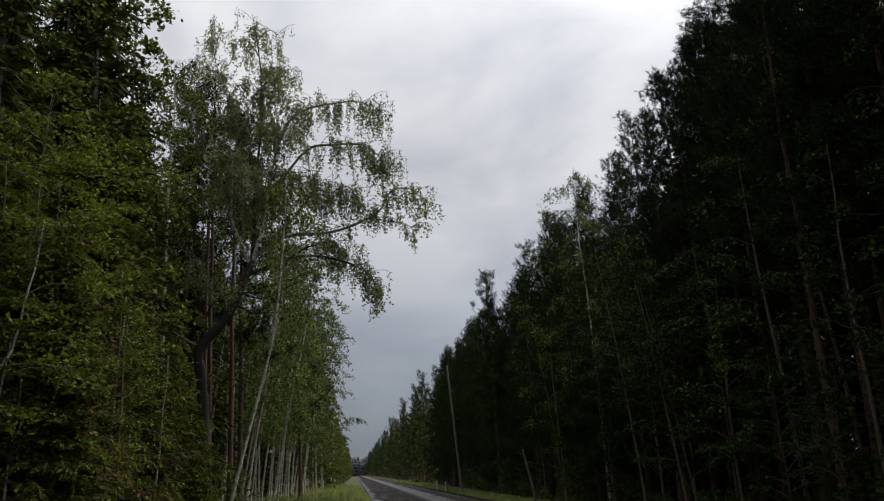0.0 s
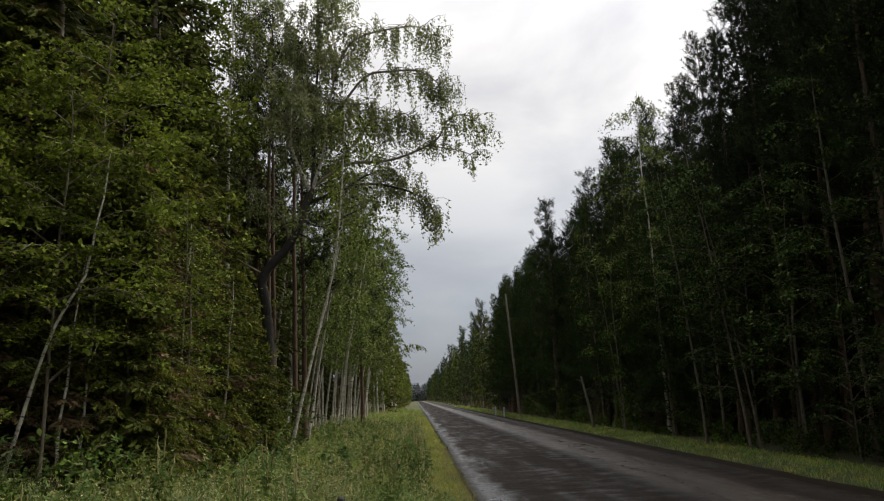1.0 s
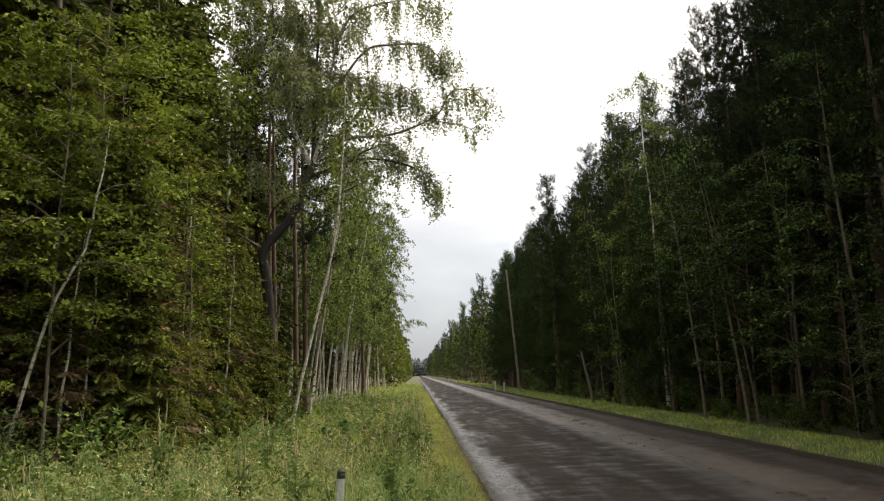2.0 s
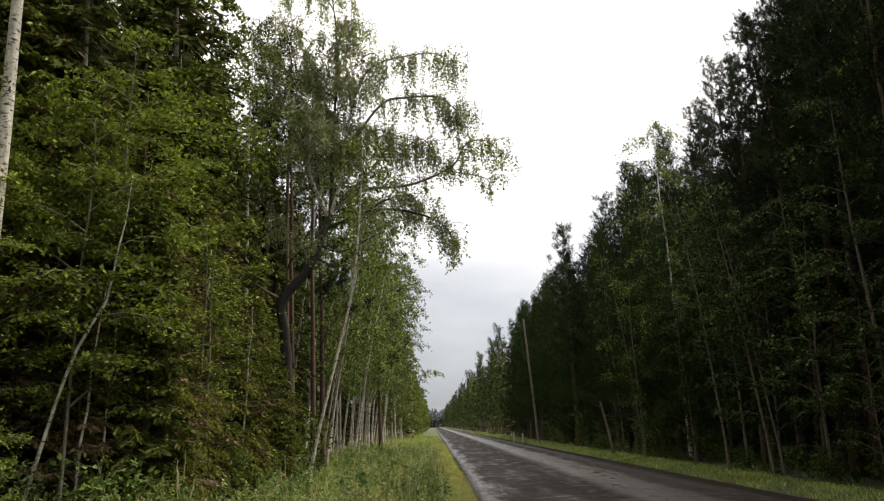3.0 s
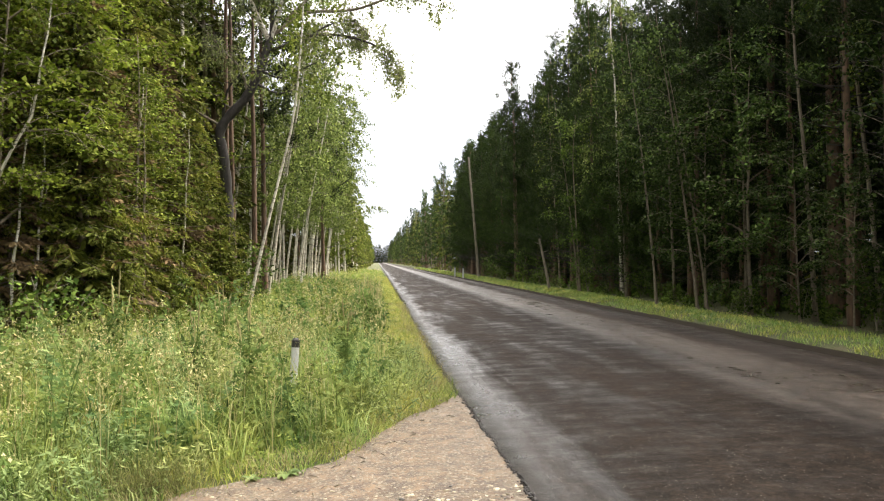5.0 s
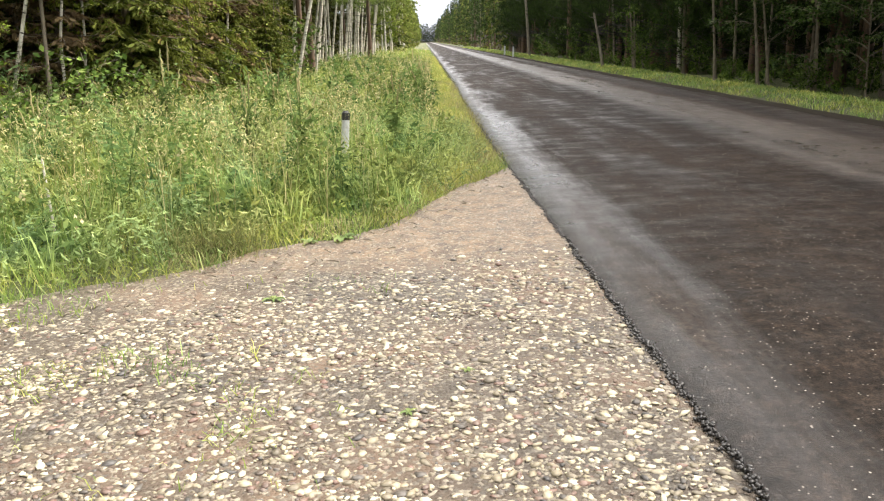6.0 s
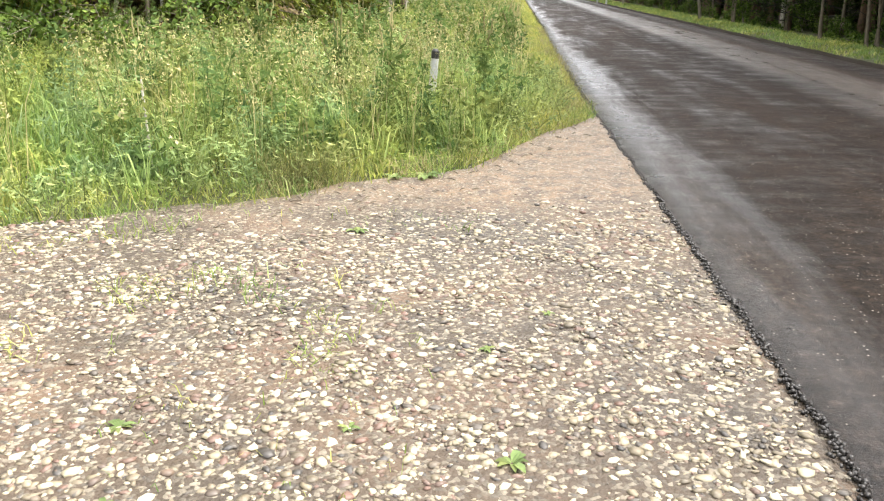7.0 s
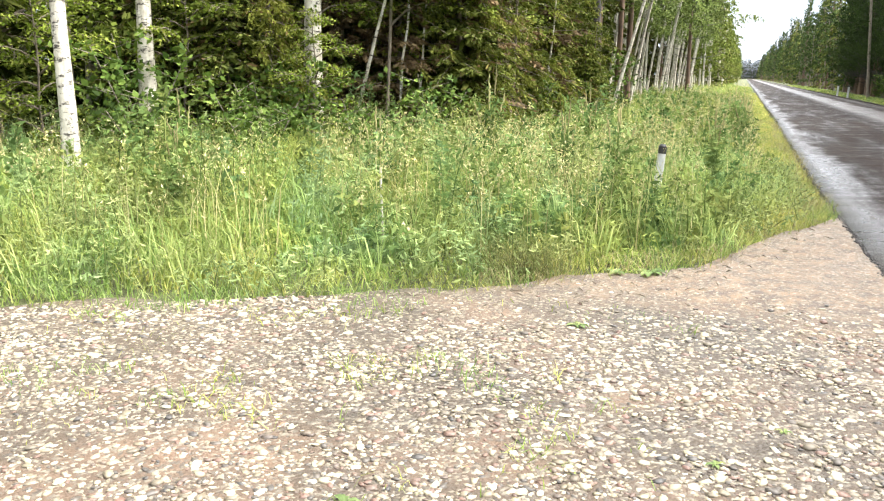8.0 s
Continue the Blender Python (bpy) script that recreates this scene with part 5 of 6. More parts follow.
def snag(path, r, label):
    root = new("dead_tree")
    g = Geo()
    p = curve_points(path, 4)
    tube(g, p, np.linspace(r, r * 0.6, len(p)), 7)
    part("trunk", g, BARK_TWIG, root, "", True)
    g = Geo()
    for t, dx in ((0.75, 0.35), (0.9, -0.25)):
        q = along(p, [t])[0]
        tube(g, [q, q + (dx, 0.1, 0.12)], (0.02, 0.006), 4, False)
    part("branch_stubs", g, BARK_TWIG, root)
    return tagged(root, label, "dead tree", RIGHT)


for k, x, y, s in ((0, 9.2, 15.4, 0.9), (2, 9.5, 18.7, 0.9), (1, 9.1, 20.9, 1.0), (1, 9.3, 13.2, 1.0), (0, 9.4, 26.8, 0.9), (1, 9.2, 31.2, 1.0)):
    plant(R_LOW[k], x, y, 0, s, rnd.uniform(0, 360), -1, ALDER, RIGHT)
for k in range(92):
    y = 6 + k * 0.98 + rnd.uniform(-0.4, 0.4)
    kind, x = rnd.random(), 9.2 + rnd.uniform(0, 1.6)
    if y < 29 and kind > 0.3:
        plant(P_MID[k % 3], x + 0.9, y, 0, rnd.uniform(0.82, 1.0), rnd.uniform(0, 360), 0, PIN_LABEL, RIGHT)
    elif kind < 0.09:
        plant(rnd.choice(R_LOW), x, y, 0, rnd.uniform(0.55, 0.8), rnd.uniform(0, 360), -1, ALDER, RIGHT)
    elif kind < 0.17:
        plant(B_DARK, x, y, 0, rnd.uniform(0.6, 0.8), rnd.uniform(0, 360), -2, "birch among pines, stem and leaves coloured dark for shade", RIGHT)
    else:
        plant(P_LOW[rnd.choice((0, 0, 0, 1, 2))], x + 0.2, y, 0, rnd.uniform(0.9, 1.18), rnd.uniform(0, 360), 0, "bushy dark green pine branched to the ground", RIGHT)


# layered alder again, shade of the far side painted into its leaf colour
shaded_alder = alder(177, 6.5, 0.026, 0.15, 1.4, 22, 0.095, LEAF_SHADED)
for x, y, s, r in ((9.2, 23.9, 1.0, 0), (9.3, 21.6, 1.1, 80), (9.1, 18.6, 0.6, 200), (9.0, 16.4, 0.5, 310), (9.2, 14.2, 0.55, 120)):
    plant(shaded_alder, x, y, 0, s, r, 0, "alder sapling with layered leaves coloured dull for shade", RIGHT)
snag([(0, 0, -0.1), (-0.2, 0.02, 1.1), (-0.44, 0.05, 2.35)], 0.075, "leaning broken pale stump at the wood's edge").matrix_basis = pose(8.0, 38.85, 0)
snag([(0, 0, -0.1), (-0.2, 0, 3.2), (-0.43, 0, 6.7), (-0.6, 0, 9.5)], 0.11, "tall bare pale dead trunk beside the road").matrix_basis = pose(8.1, 66.15, 0)
for k in range(30):
    y = 6 + k * 2.1 + rnd.uniform(-0.6, 0.6)
    plant(SHRUB[rnd.choice((0, 1, 1, 2))], 8.8 + rnd.uniform(-0.3, 1.1), y, 0, rnd.uniform(0.35, 0.9), rnd.uniform(0, 360), 0, SHR_LABEL, "understorey shrubs", "shrub")

spots = [(12.1, 26.0), (13.4, 27.0), (11.1, 20.6)]
while len(spots) < 200:
    y = rnd.uniform(2, 105)
    x = 10.6 + abs(rnd.gauss(0, 1)) * 6.5
    if x > 30 or not free(spots, x, y, 1.4):
        continue
    spots.append((x, y))
    kind = rnd.random()
    if x > 15:
        plant(rnd.choice((P_FAR, S_FAR, S_FAR)), x, y, 0, rnd.uniform(0.85, 1.0), rnd.uniform(0, 360), 0, "green tree deep in the wood", "trees of the wood")
    elif kind < 0.5:
        plant(rnd.choice(P_MID), x, y, 0, rnd.uniform(0.8, 0.95), rnd.uniform(0, 360), 0, PIN_LABEL, "trees of the wood")
    elif kind < 0.9:
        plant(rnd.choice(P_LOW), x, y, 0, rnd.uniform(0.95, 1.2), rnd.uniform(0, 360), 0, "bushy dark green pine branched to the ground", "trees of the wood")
    else:
        plant(B_DARK, x, y, 0, rnd.uniform(0.8, 0.98), rnd.uniform(0, 360), -1, "birch among pines, stem and leaves coloured dark for shade", "trees of the wood")

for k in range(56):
    plant(S_DEEP, 12.6 + rnd.uniform(0, 2.6), 7 + k * 1.35 + rnd.uniform(-0.5, 0.5), 0, rnd.uniform(0.92, 1.08), rnd.uniform(0, 360), 0, "dense spruce deep in the wood, needles coloured dark for shade", "trees of the wood")

# ---- far woods on both sides ----
for side, base in ((-1, -3.1), (1, 9.2)):
    y = 88.0
    while y < 640:
        for depth in (0.0, 3.2):
            p = rnd.choice((B_FAR, B_FAR, S_FAR) if side < 0 else (P_FAR, P_FAR, C_FAR, S_FAR, C_FAR))
            plant(p, base + side * (depth + rnd.uniform(0, 1.6)), y + rnd.uniform(-1, 1), 0, rnd.uniform(0.88, 1.08), rnd.uniform(0, 360), 0, "distant unseen tree added behind the camera", "far trees")
        y += 2.6 + (y - 88) * 0.012
for k in range(44):
    plant(S_DEEP, -18 + k * 1.0, 642 + rnd.uniform(0, 14), 0, rnd.uniform(0.9, 1.15), rnd.uniform(0, 360), 0, "distant green tree closing the road's end", "far trees")
# unseen trees added behind the camera, for light and the road's reflections
for k in range(34):
    side = k % 2
    plant((P_FAR, S_FAR, B_FAR)[k % 3], (9.8 + rnd.uniform(0, 5)) if side else (-9 - rnd.uniform(0, 6)), -34 + k * 1.05, 0, rnd.uniform(0.9, 1.05), rnd.uniform(0, 360), 0, "unseen tree added behind the camera", "far trees")
# a far bough over the road
plant(birch(84, 10.5, 0.09, 0.45, 1.3, 7, 7, 0.17, 0.9, path=[(0, 0, 0), (0.4, 0, 4), (1.4, 0, 7), (3.0, 0, 8.4), (4.2, 0, 8.7), (4.9, 0, 8.0)], nb=30), -3.7, 111, label="distant leaning birch reaching over the road", group="far trees")

# ---- grasses and weeds ----
def blades(g, rng, base, height, width, lean):
    """Bent grass blades, each of a quad and a tip."""
    k = len(base)
    az = rng.uniform(0, 2 * math.pi, k)
    d = np.stack([np.cos(az), np.sin(az), np.zeros(k)], 1)
    w = np.stack([-np.sin(az), np.cos(az), np.zeros(k)], 1) * width[:, None] * 0.5
    tw = rng.uniform(-1, 1, (k, 1))
    w = w * np.abs(tw) + d * width[:, None] * 0.4 * (1 - np.abs(tw))
    h, b = height[:, None], (lean * rng.uniform(0.3, 1.6, k))[:, None]
    up = np.array([0, 0, 1.0])
    mid = base + up * h * 0.6 + d * h * b * 0.3
    tip = base + up * h * (1 - 0.25 * b) + d * h * b
    v = np.stack([base - w, base + w, mid + w * 0.75, mid - w * 0.75, tip], 1)
    o = np.arange(k)[:, None] * 5
    g.add(v, (o + [3, 2, 4]), (o + [0, 1, 2, 3]))


def scatter(rng, n, x0, x1, y0, y1, keep):
    p = np.stack([rng.uniform(x0, x1, n), rng.uniform(y0, y1, n)], 1)
    ok = np.array([keep(x, y) for x, y in p])
    return p[ok]


def grass_edge(x, y):
    """How far inside the grass a spot lies: 0 at its rim."""
    rim = border_y(x) + 0.22 * wave(x, 1.0, 1.6, 5.0) - 0.05 + 0.22 * wave(x, y, 3.0, 17.0)
    return min((y - rim) * 0.75 if y < 12 else 9.0, (ROAD_L - 0.06 - x) * 0.65)


def stand(p):
    return np.array([(x, y, ground_z(x, y) - 0.01) for x, y in p])


def in_verge(x, y):
    if abs(x + 0.79 - (10.9 - y) * 0.09) < 0.06 and 10.5 < y < 11.0:
        return False
    return grass_edge(x, y) > 0.0 and x > -4.6 - max(0, 16 - y) * 0.9


rng = np.random.default_rng(91)
gt = Geo()
for n, y0, y1, wd in ((56000, 4.5, 14, 0.012), (30000, 14, 28, 0.018), (16000, 28, 60, 0.026), (9000, 60, 130, 0.06)):
    p = scatter(rng, n, -12 if y0 < 14 else -4.6, ROAD_L, y0, y1, in_verge)
    inner = np.array([grass_edge(x, y) for x, y in p])
    patch = np.array([wave(x, y, 0.9, 12.0) for x, y in p])
    h = np.clip(0.07 + 0.26 * inner, 0.06, 0.6) * (1 + 0.8 * patch) * rng.uniform(0.55, 1.3, len(p))
    blades(gt, rng, stand(p), h, wd * rng.uniform(0.6, 1.5, len(p)), 0.75)
tagged(part("tall_grass", gt, GRASS), "thick green roadside grass of uneven height", "grass", "", "stuff")

# broad arching blades in clumps
gc = Geo()
for x, y in scatter(rng, 420, -9, 0.6, 5.5, 15, lambda x, y: grass_edge(x, y) > 0.25 and in_verge(x, y)):
    m = int(rng.integers(14, 34))
    b = np.array([(x, y, ground_z(x, y) - 0.02)] * m) + rng.normal(size=(m, 3)) * (0.06, 0.06, 0)
    blades(gc, rng, b, rng.uniform(0.35, 0.85, m) * min(1.0, 0.5 + 0.6 * grass_edge(x, y)), rng.uniform(0.008, 0.016, m), 0.8)
for x, y in ((-0.82, 10.5), (-0.68, 10.45), (-0.76, 10.3)):
    b = np.array([(x, y, ground_z(x, y) - 0.02)] * 26) + rng.normal(size=(26, 3)) * (0.06, 0.06, 0)
    blades(gc, rng, b, rng.uniform(0.25, 0.55, 26), rng.uniform(0.007, 0.013, 26), 0.6)
tagged(part("grass_clumps", gc, GRASS_LUSH), "lush clumps of broad arching grass blades", "grass", "", "stuff")

# a dark wispy tussock on the rim of the sand
gc = Geo()
for x, y, m in ((-1.34, 7.27, 420), (-1.2, 7.34, 260), (-1.5, 7.24, 220)):
    b = np.array([(x, y, layby_z(x, y) - 0.02)] * m) + rng.normal(size=(m, 3)) * (0.11, 0.06, 0)
    blades(gc, rng, b, rng.uniform(0.08, 0.48, m) * rng.uniform(0.6, 1, m), rng.uniform(0.002, 0.005, m), 1.1)
tagged(part("wispy_tussock", gc, TUSSOCK), "dark wispy grass tussock at the sand's rim", "grass", "", "stuff")

gq = Geo()
p = scatter(rng, 60000, -12, ROAD_L, 1.5, 12, lambda x, y: -0.28 < y - border_y(x) - 0.22 * wave(x, 1.0, 1.6, 5.0) < 0.55 and wave(x, y, 2.6, 71.0) > -0.25 - 0.9 * (y - border_y(x)))
blades(gq, rng, np.array([(x, y, layby_z(x, y) - 0.02) for x, y in p]), rng.uniform(0.05, 0.22, len(p)), rng.uniform(0.004, 0.011, len(p)), 1.2)
tagged(part("fringe_grass", gq, GRASS), "low tufted grass creeping onto the sand", "grass", "", "stuff")

gz = Geo()
p = scatter(rng, 34000, -1.6, ROAD_L, 6.2, 30, lambda x, y: -0.2 < grass_edge(x, y) < (0.5 if y < 13 else 0.45) and wave(x, y, 2.2, 83.0) > -0.05)
blades(gz, rng, np.array([(x, y, layby_z(x, y) - 0.01) for x, y in p]), rng.uniform(0.05, 0.2, len(p)), rng.uniform(0.003, 0.008, len(p)), 1.5)
tagged(part("straw_tufts", gz, GRASS_DRY), "trampled straw-coloured grass along the sand", "grass", "", "stuff")

gv = Geo()
for n, y0, y1, wd in ((15000, 9, 16, 0.008), (12000, 16, 32, 0.013), (8000, 32, 80, 0.03)):
    p = scatter(rng, n, 0.05, ROAD_L - 0.02, y0, y1, lambda x, y: grass_edge(x, y) > -0.05)
    blades(gv, rng, stand(p), rng.uniform(0.05, 0.17, len(p)) + wd, wd * rng.uniform(0.6, 1.4, len(p)), 1.0)
tagged(part("verge_turf", gv, TURF), "short yellow-green turf along the asphalt", "grass", "", "stuff")

gs = Geo()
for n, y0, y1, wd in ((9000, 6, 24, 0.016), (12000, 24, 60, 0.024), (7000, 60, 160, 0.06)):
    p = scatter(rng, n, 7.05, 8.8, y0, y1, lambda x, y: wave(x, y, 1.6, 27.0) > -0.22 - 0.3 * (x - 7.0))
    blades(gs, rng, stand(p), rng.uniform(0.04, 0.15, len(p)) + wd, wd * rng.uniform(0.7, 1.5, len(p)), 1.1)
tagged(part("verge_grass", gs, GRASS), "short bright grass strip below the dark wood", "grass", "", "stuff")

gd = Geo()
for n, y0, y1 in ((3300, 6.5, 15), (1900, 15, 40), (600, 40, 80)):
    p = scatter(rng, n, -9 if y0 < 15 else -4.2, 0.6, y0, y1, lambda x, y: grass_edge(x, y) > 0.45 and in_verge(x, y) and (wave(x, y, 0.55, 21.0) > 0.08 or (-4.5 < x < -0.6 and 9.2 < y < 14.5 and wave(x, y, 1.3, 23.0) > -0.2)))
    b = stand(p)
    h = rng.uniform(0.5, 1.05, len(p))
    blades(gd, rng, b, h, np.full(len(p), 0.006 + y0 * 0.0003), 0.2)
    for q, hh in zip(b, h):
        m = 7
        c = q + np.stack([rng.normal(size=m) * 0.018, rng.normal(size=m) * 0.018, hh * rng.uniform(0.78, 1.0, m)], 1)
        leaves(gd, rng, c, 0.026 + y0 * 0.0012, 0.3, -0.9)
tagged(part("seed_stalks", gd, GRASS_DRY), "pale dry grass stalks with seed heads", "grass", "", "stuff")


def weeds(count, x0, x1, y0, y1, keep, low, high, leaf, flower=0.0, narrow=0.42):
    gw, gfl = Geo(), Geo()
    for x, y in scatter(rng, count, x0, x1, y0, y1, keep):
        if abs(x + 0.79 - (10.9 - y) * 0.09) < 0.1 and 10.6 < y < 11.05:
            continue
        h = rng.uniform(low, high) * (1.0 + 0.7 * wave(x, y, 0.8, 52.0)) * (0.35 + 0.55 * min(1.0, max(0.0, 0.6 * grass_edge(x, y))))
        z = ground_z(x, y)
        sw = rng.normal(size=2) * 0.1
        s = np.linspace(0, 1, 4)[:, None]
        stem = np.array([x, y, z]) + s * np.array([0, 0, h]) + s**2 * np.array([sw[0], sw[1], 0])
        tube(gw, stem, (0.006, 0.005, 0.004, 0.002), 3, False)
        m = int(24 + h * 26)
        t = rng.uniform(0.12, 1.0, m)
        az = t * 40 + rng.uniform(0, 6, m)
        r = (0.05 + 0.16 * (1 - t)) * rng.uniform(0.4, 1.1, m)
        c = along(stem, t) + np.stack([np.cos(az) * r, np.sin(az) * r, -r * 0.2], 1)
        leaves(gw, rng, c, leaf * (1.0 + 0.5 * wave(x, y, 1.1, 57.0)), narrow, 0.1)
        if rng.uniform() < flower:
            k = 16
            c = along(stem, rng.uniform(0.8, 1.06, k)) + rng.normal(size=(k, 3)) * (0.022, 0.022, 0.02)
            leaves(gfl, rng, c, 0.03 if y < 14 else 0.05, 0.8)
    return gw, gfl


gw, gfl = weeds(1500, -12, 0.4, 5, 15, lambda x, y: grass_edge(x, y) > 0.3 and in_verge(x, y) and wave(x, y, 0.7, 61.0) > -0.12, 0.55, 1.2, 0.084, 0.05)
tagged(part("leafy_weeds", gw, WEED), "leafy green roadside weeds", "weeds", "", "stuff")
tagged(part("weed_flowers", gfl, FLOWER), "small cream flower heads on the weeds", "flowers", "", "stuff")
gw, _ = weeds(3600, -9, 0.75, 5, 15, lambda x, y: grass_edge(x, y) > 0.1 and in_verge(x, y) and wave(x, y, 0.9, 65.0) > -0.05, 0.4, 0.95, 0.062, 0.0, 0.24)
tagged(part("leafy_weeds", gw, WEED_BLUE), "narrow-leaved grey-green roadside weeds", "weeds", "", "stuff")
gw, _ = weeds(2000, -9, 0.5, 5, 15, lambda x, y: grass_edge(x, y) > 0.2 and in_verge(x, y) and wave(x, y, 0.9, 65.0) < -0.1, 0.35, 0.8, 0.07, 0.0, 0.34)
tagged(part("leafy_weeds", gw, WEED_LIME), "yellow-green leafy weed clumps", "weeds", "", "stuff")
gw, gfl = weeds(1100, -4.6, 0.3, 15, 50, lambda x, y: grass_edge(x, y) > 0.25, 0.5, 1.0, 0.12, 0.6)
tagged(part("leafy_weeds", gw, WEED), "leafy green weeds farther along the verge", "weeds", "", "stuff")
tagged(part("weed_flowers", gfl, FLOWER), "cream flower heads farther along the verge", "flowers", "", "stuff")
gw, _ = weeds(900, -24, -7, 5, 22, lambda x, y: y > border_y(x) + 1.5, 0.3, 0.8, 0.11)
gr, _ = weeds(1100, 8.9, 17, 7, 60, lambda x, y: True, 0.5, 1.2, 0.13)
tagged(part("forest_herbs", gr, BUSH), "low dark herbs under the pines", "weeds", "", "stuff")
tagged(part("forest_herbs", gw, BUSH), "low green herbs on the forest floor", "weeds", "", "stuff")


def tall_weed(seed, height, tops):
    """A tall upright weed with narrow leaves and pale spikes."""
    r = np.random.default_rng(seed)
    root = new("tall_weed")
    gl = Geo()
    for k in range(tops):
        g, gh = Geo(), Geo()
        az, sp = k * 2.4, 0.05 + 0.035 * k
        tip = np.array([math.cos(az) * sp, math.sin(az) * sp, height * (1 - 0.07 * k)])
        st = curve_points([(0, 0, 0), tip * (0.3, 0.3, 0.6), tip], 4)
        tube(g, st, np.linspace(0.009, 0.003, len(st)), 4, False)
        c = along(st, r.uniform(0.1, 0.75, 46)) + r.normal(size=(46, 3)) * (0.06, 0.06, 0.02)
        leaves(gl, r, c, 0.1, 0.3, -0.2)
        u = np.linspace(0.7, 1.0, 12)
        tube(gh, along(st, u) + r.normal(size=(12, 3)) * 0.004, 0.006 * np.sin(np.linspace(0.35, 3.0, 12)) + r.uniform(0.001, 0.004, 12), 5)
        part("stem", g, WEED, root)
        part("seed_spike", gh, GRASS_DRY, root, "pale seeding spike")
    part("foliage", gl, WEED, root)
    return root


weed_kind = [tall_weed(3, 1.35, 5), tall_weed(8, 1.15, 4)]
for k, x, y, s in ((0, -2.75, 11.2, 1.15), (1, -0.2, 11.3, 1.0), (1, -1.02, 9.4, 1.1), (0, -1.6, 9.9, 0.9), (1, 0.1, 15.5, 1.1), (0, -0.1, 18.5, 1.0), (1, -3.4, 9.3, 1.0), (0, -5.2, 8.6, 0.95), (1, -4.6, 7.7, 0.9), (0, -1.9, 13.0, 1.0), (1, 0.0, 22.0, 1.0)):
    plant(weed_kind[k], x, y, -0.04, s, rnd.uniform(0, 360), 0, "tall green weed with pale seeding spikes", "tall weeds", "weed")


def rosette(seed, n, size):
    """A low rosette of broad leaves."""
    r = np.random.default_rng(seed)
    root = new("plantain")
    for k in range(n):
        az = k * 2.4 + r.uniform(-0.3, 0.3)
        d, w = np.array([math.cos(az), math.sin(az), 0]), np.array([-math.sin(az), math.cos(az), 0])
        L = size * r.uniform(0.6, 1.1)
        rows = []
        for s, wd, z in ((0.05, 0.1, 0.01), (0.35, 0.36, 0.2), (0.7, 0.4, 0.24), (1.0, 0.06, 0.1)):
            c = d * L * s + np.array([0, 0, z * L])
            rows += [c - w * L * wd * 0.5, c + np.array([0, 0, -0.05 * L]), c + w * L * wd * 0.5]
        g = Geo()
        g.add(rows, None, [(3 * i + j, 3 * i + j + 1, 3 * i + j + 4, 3 * i + j + 3) for i in range(3) for j in range(2)])
        part("leaf", g, WEED_BLUE, root)
    return root


rosettes = [rosette(1, 9, 0.085), rosette(2, 7, 0.07)]
for k, x, y, s in ((0, 0.15, 3.83, 0.75), (1, -0.37, 3.97, 0.6), (0, -0.74, 6.14, 0.8), (1, -0.72, 7.5, 1.5), (0, -0.5, 7.6, 1.5), (1, -0.95, 3.5, 0.7), (1, 0.05, 4.6, 0.6), (0, -1.1, 3.9, 0.6), (1, 0.3, 5.0, 0.5)):
    plant(rosettes[k], x, y, layby_z(x, y) + 0.002, s, rnd.uniform(0, 360), 0, "low green plantain rosette among pebbles", "plantain rosettes", "weed")

# sparse yellowing grass tufts on the gravel
gp = Geo()
p = scatter(rng, 1500, -4.5, 0.0, 2.2, 6.6, lambda x, y: y < border_y(x) - 0.1 and wave(x, y, 0.8, 33.0) > 0.12)
blades(gp, rng, np.array([(x, y, layby_z(x, y)) for x, y in p]), rng.uniform(0.02, 0.07, len(p)), rng.uniform(0.003, 0.007, len(p)), 1.0)
p = scatter(rng, 3600, -3.6, -0.1, 4.3, 6.3, lambda x, y: y < border_y(x) - 0.15 and wave(x, y, 1.3, 37.0) + 0.5 * wave(x, y, 4.0, 39.0) > 0.15)
blades(gp, rng, np.array([(x, y, layby_z(x, y)) for x, y in p]), rng.uniform(0.02, 0.08, len(p)), rng.uniform(0.004, 0.009, len(p)), 1.3)
tagged(part("gravel_grass", gp, GRASS), "sparse yellow-green grass in the gravel", "grass", "", "stuff")

gl = Geo()
p = scatter(rng, 700, -2.6, 1.0, 5.6, 10.8, lambda x, y: border_y(x) - 1.1 < y < border_y(x) - 0.02)
for x, y in p:
    az, ln = rng.uniform(0, 3.14), rng.uniform(0.01, 0.04)
    d = np.array([math.cos(az) * ln, math.sin(az) * ln, 0.004])
    c = np.array([x, y, layby_z(x, y) + 0.006])
    tube(gl, [c - d, c + (0, 0, 0.006), c + d * 0.9], (0.003, 0.005, 0.002), 4, False)
tagged(part("plant_litter", gl, BARK_GREY), "dark bits of twig and leaf on the sand", "litter", "", "stuff")

# ---- pebbles ----
rng = np.random.default_rng(77)


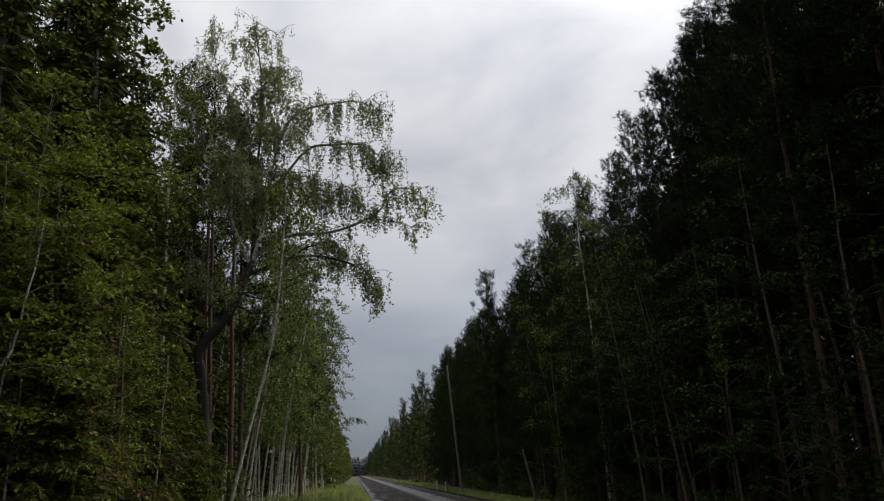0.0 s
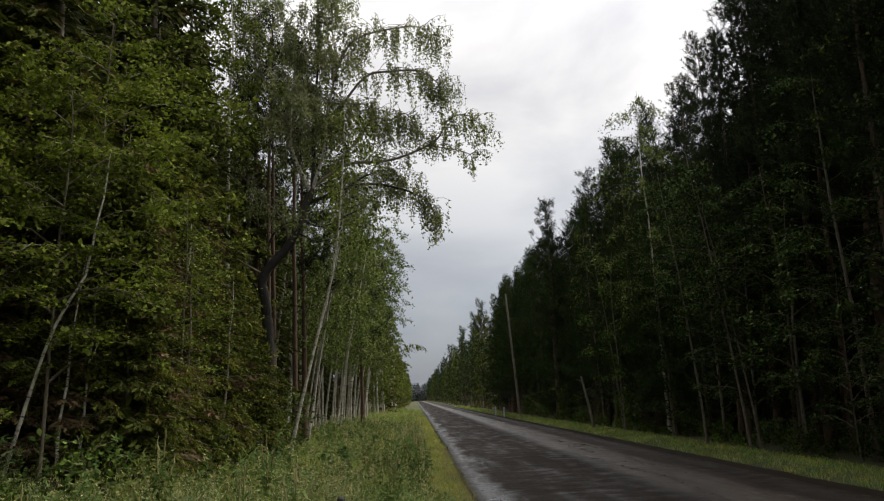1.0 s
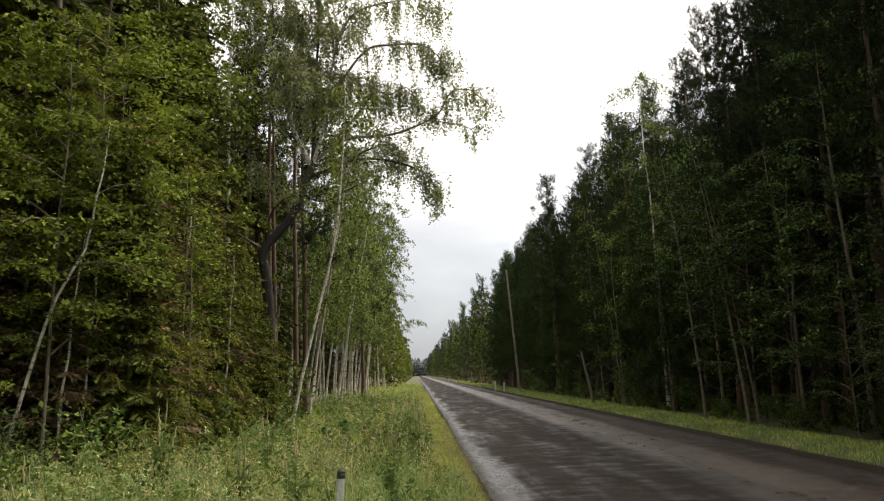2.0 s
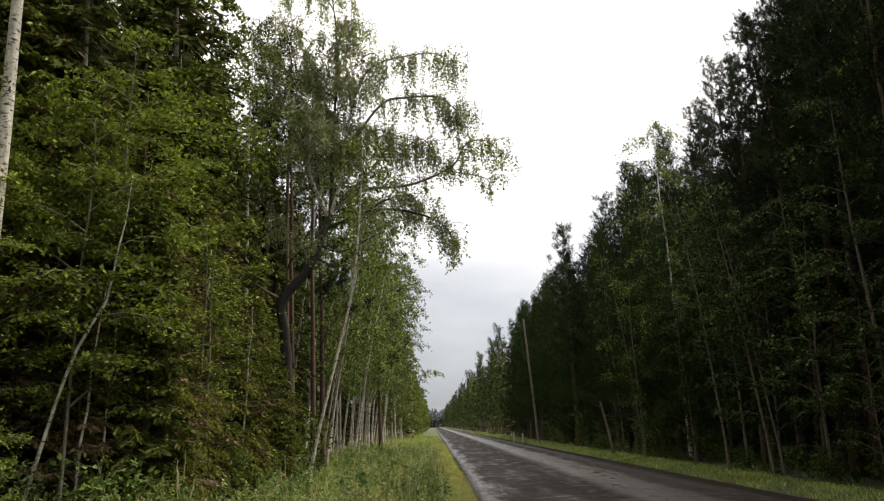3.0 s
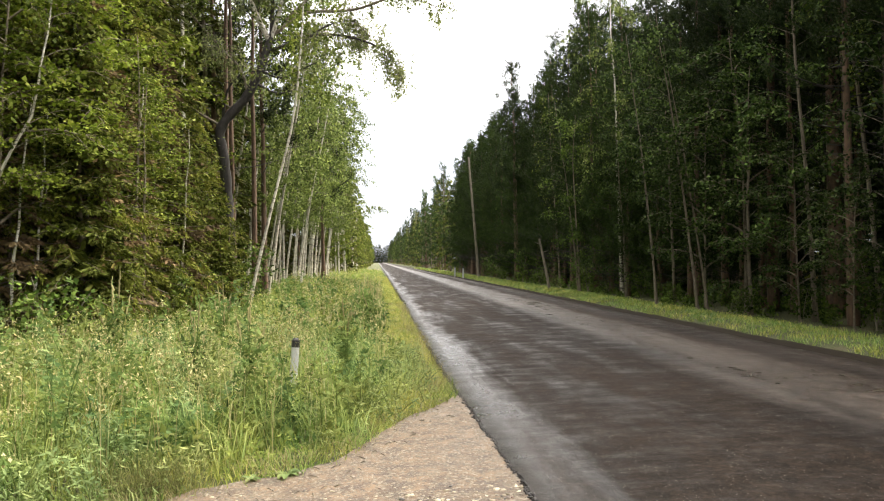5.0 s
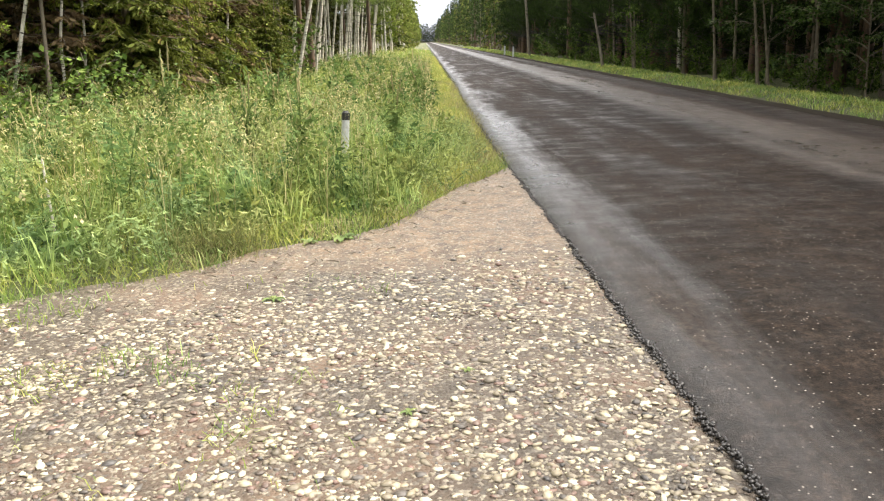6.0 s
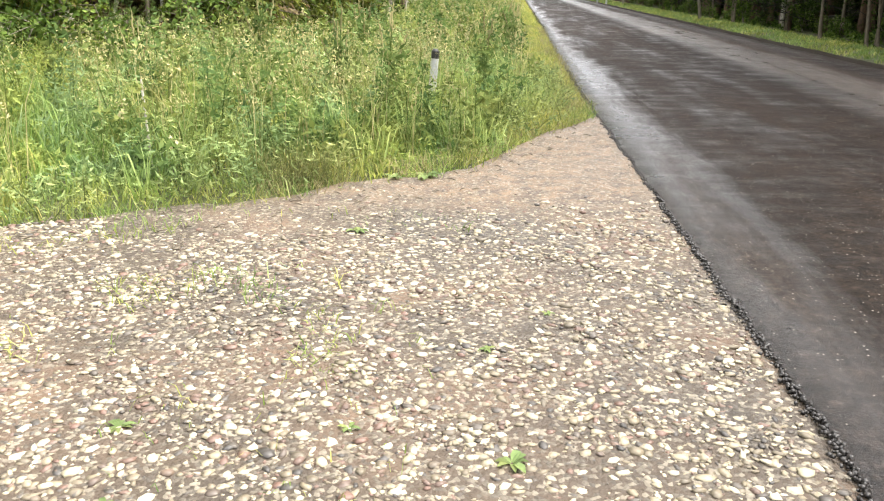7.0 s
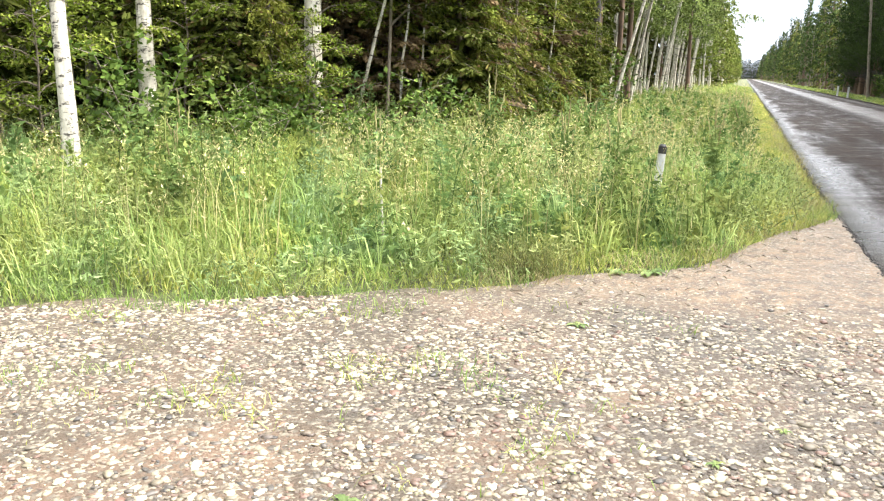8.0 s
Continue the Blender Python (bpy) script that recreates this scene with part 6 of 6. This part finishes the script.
def strewn(x, y):
    """Share of the ground that pebbles cover."""
    if y > border_y(x) - 0.12 or x > edge_x(y) - 0.05:
        return 0.0
    sandy = 1.0 - np.clip((y - (5.9 + 0.35 * (x + 0.3))) / 0.9, 0, 1) if x > -2.2 else 1.0
    sandy = max(sandy, 0.06)
    if wave(x, y, 1.7, 48.0) > 0.5:
        sandy *= 0.4
    return sandy * min(0.95, 0.7 + 0.55 * wave(x, y, 1.1, 40.0) + 0.6 * wave(x, y, 3.0, 44.0))


def pebble_spots(n, x0, x1, y0, y1):
    p = np.stack([rng.uniform(x0, x1, n), rng.uniform(y0, y1, n)], 1)
    return [q for q in p if rng.uniform() < strewn(q[0], q[1])]


kinds = []
for k in range(8):
    g = Geo()
    pebble(g, rng, (0, 0, 0.0), (1.0, rng.uniform(0.5, 0.8), rng.uniform(0.2, 0.32)), 7, 4)
    kinds.append(g.mesh("pebble", STONE, True))
near_spots = pebble_spots(800, -2.4, 1.05, 2.7, 5.2)
singles = near_spots[:300]
for k, (x, y) in enumerate(singles):
    ob = new("pebble", kinds[k % 8])
    s = 0.011 + 0.013 * rng.uniform() ** 2
    ob.parent = gravel_layby
    ob.matrix_basis = pose(x, y, layby_z(x, y) + 0.001, rng.uniform(-12, 12), rng.uniform(-12, 12), rng.uniform(0, 360)) @ Matrix.Diagonal((s, s, s, 1))
g = Geo()
for x0, x1, y0, y1, n, big in ((-3.2, 1.1, 2.6, 4.6, 17000, 0.0115), (-5.5, 1.1, 4.6, 7.2, 32000, 0.0135), (-9.0, -3.2, 2.6, 4.6, 6000, 0.016), (-6.0, 1.1, 0.0, 2.6, 12000, 0.0145), (-9.0, 1.1, -3.0, 0.0, 4000, 0.017), (-1.0, 1.1, 7.0, 11.0, 1100, 0.01)):
    for x, y in pebble_spots(n, x0, x1, y0, y1):
        s = big * rng.uniform(0.5, 1.15) + 0.024 * rng.uniform() ** 3.5
        pebble(g, rng, (x, y, layby_z(x, y) + s * rng.uniform(-0.12, 0.08)), (s, s * rng.uniform(0.45, 0.85), s * rng.uniform(0.2, 0.38)), 6, 3)
tagged(part("loose_gravel", g, STONE), "pale rounded pebbles strewn over damp sand", "gravel", "", "stuff")
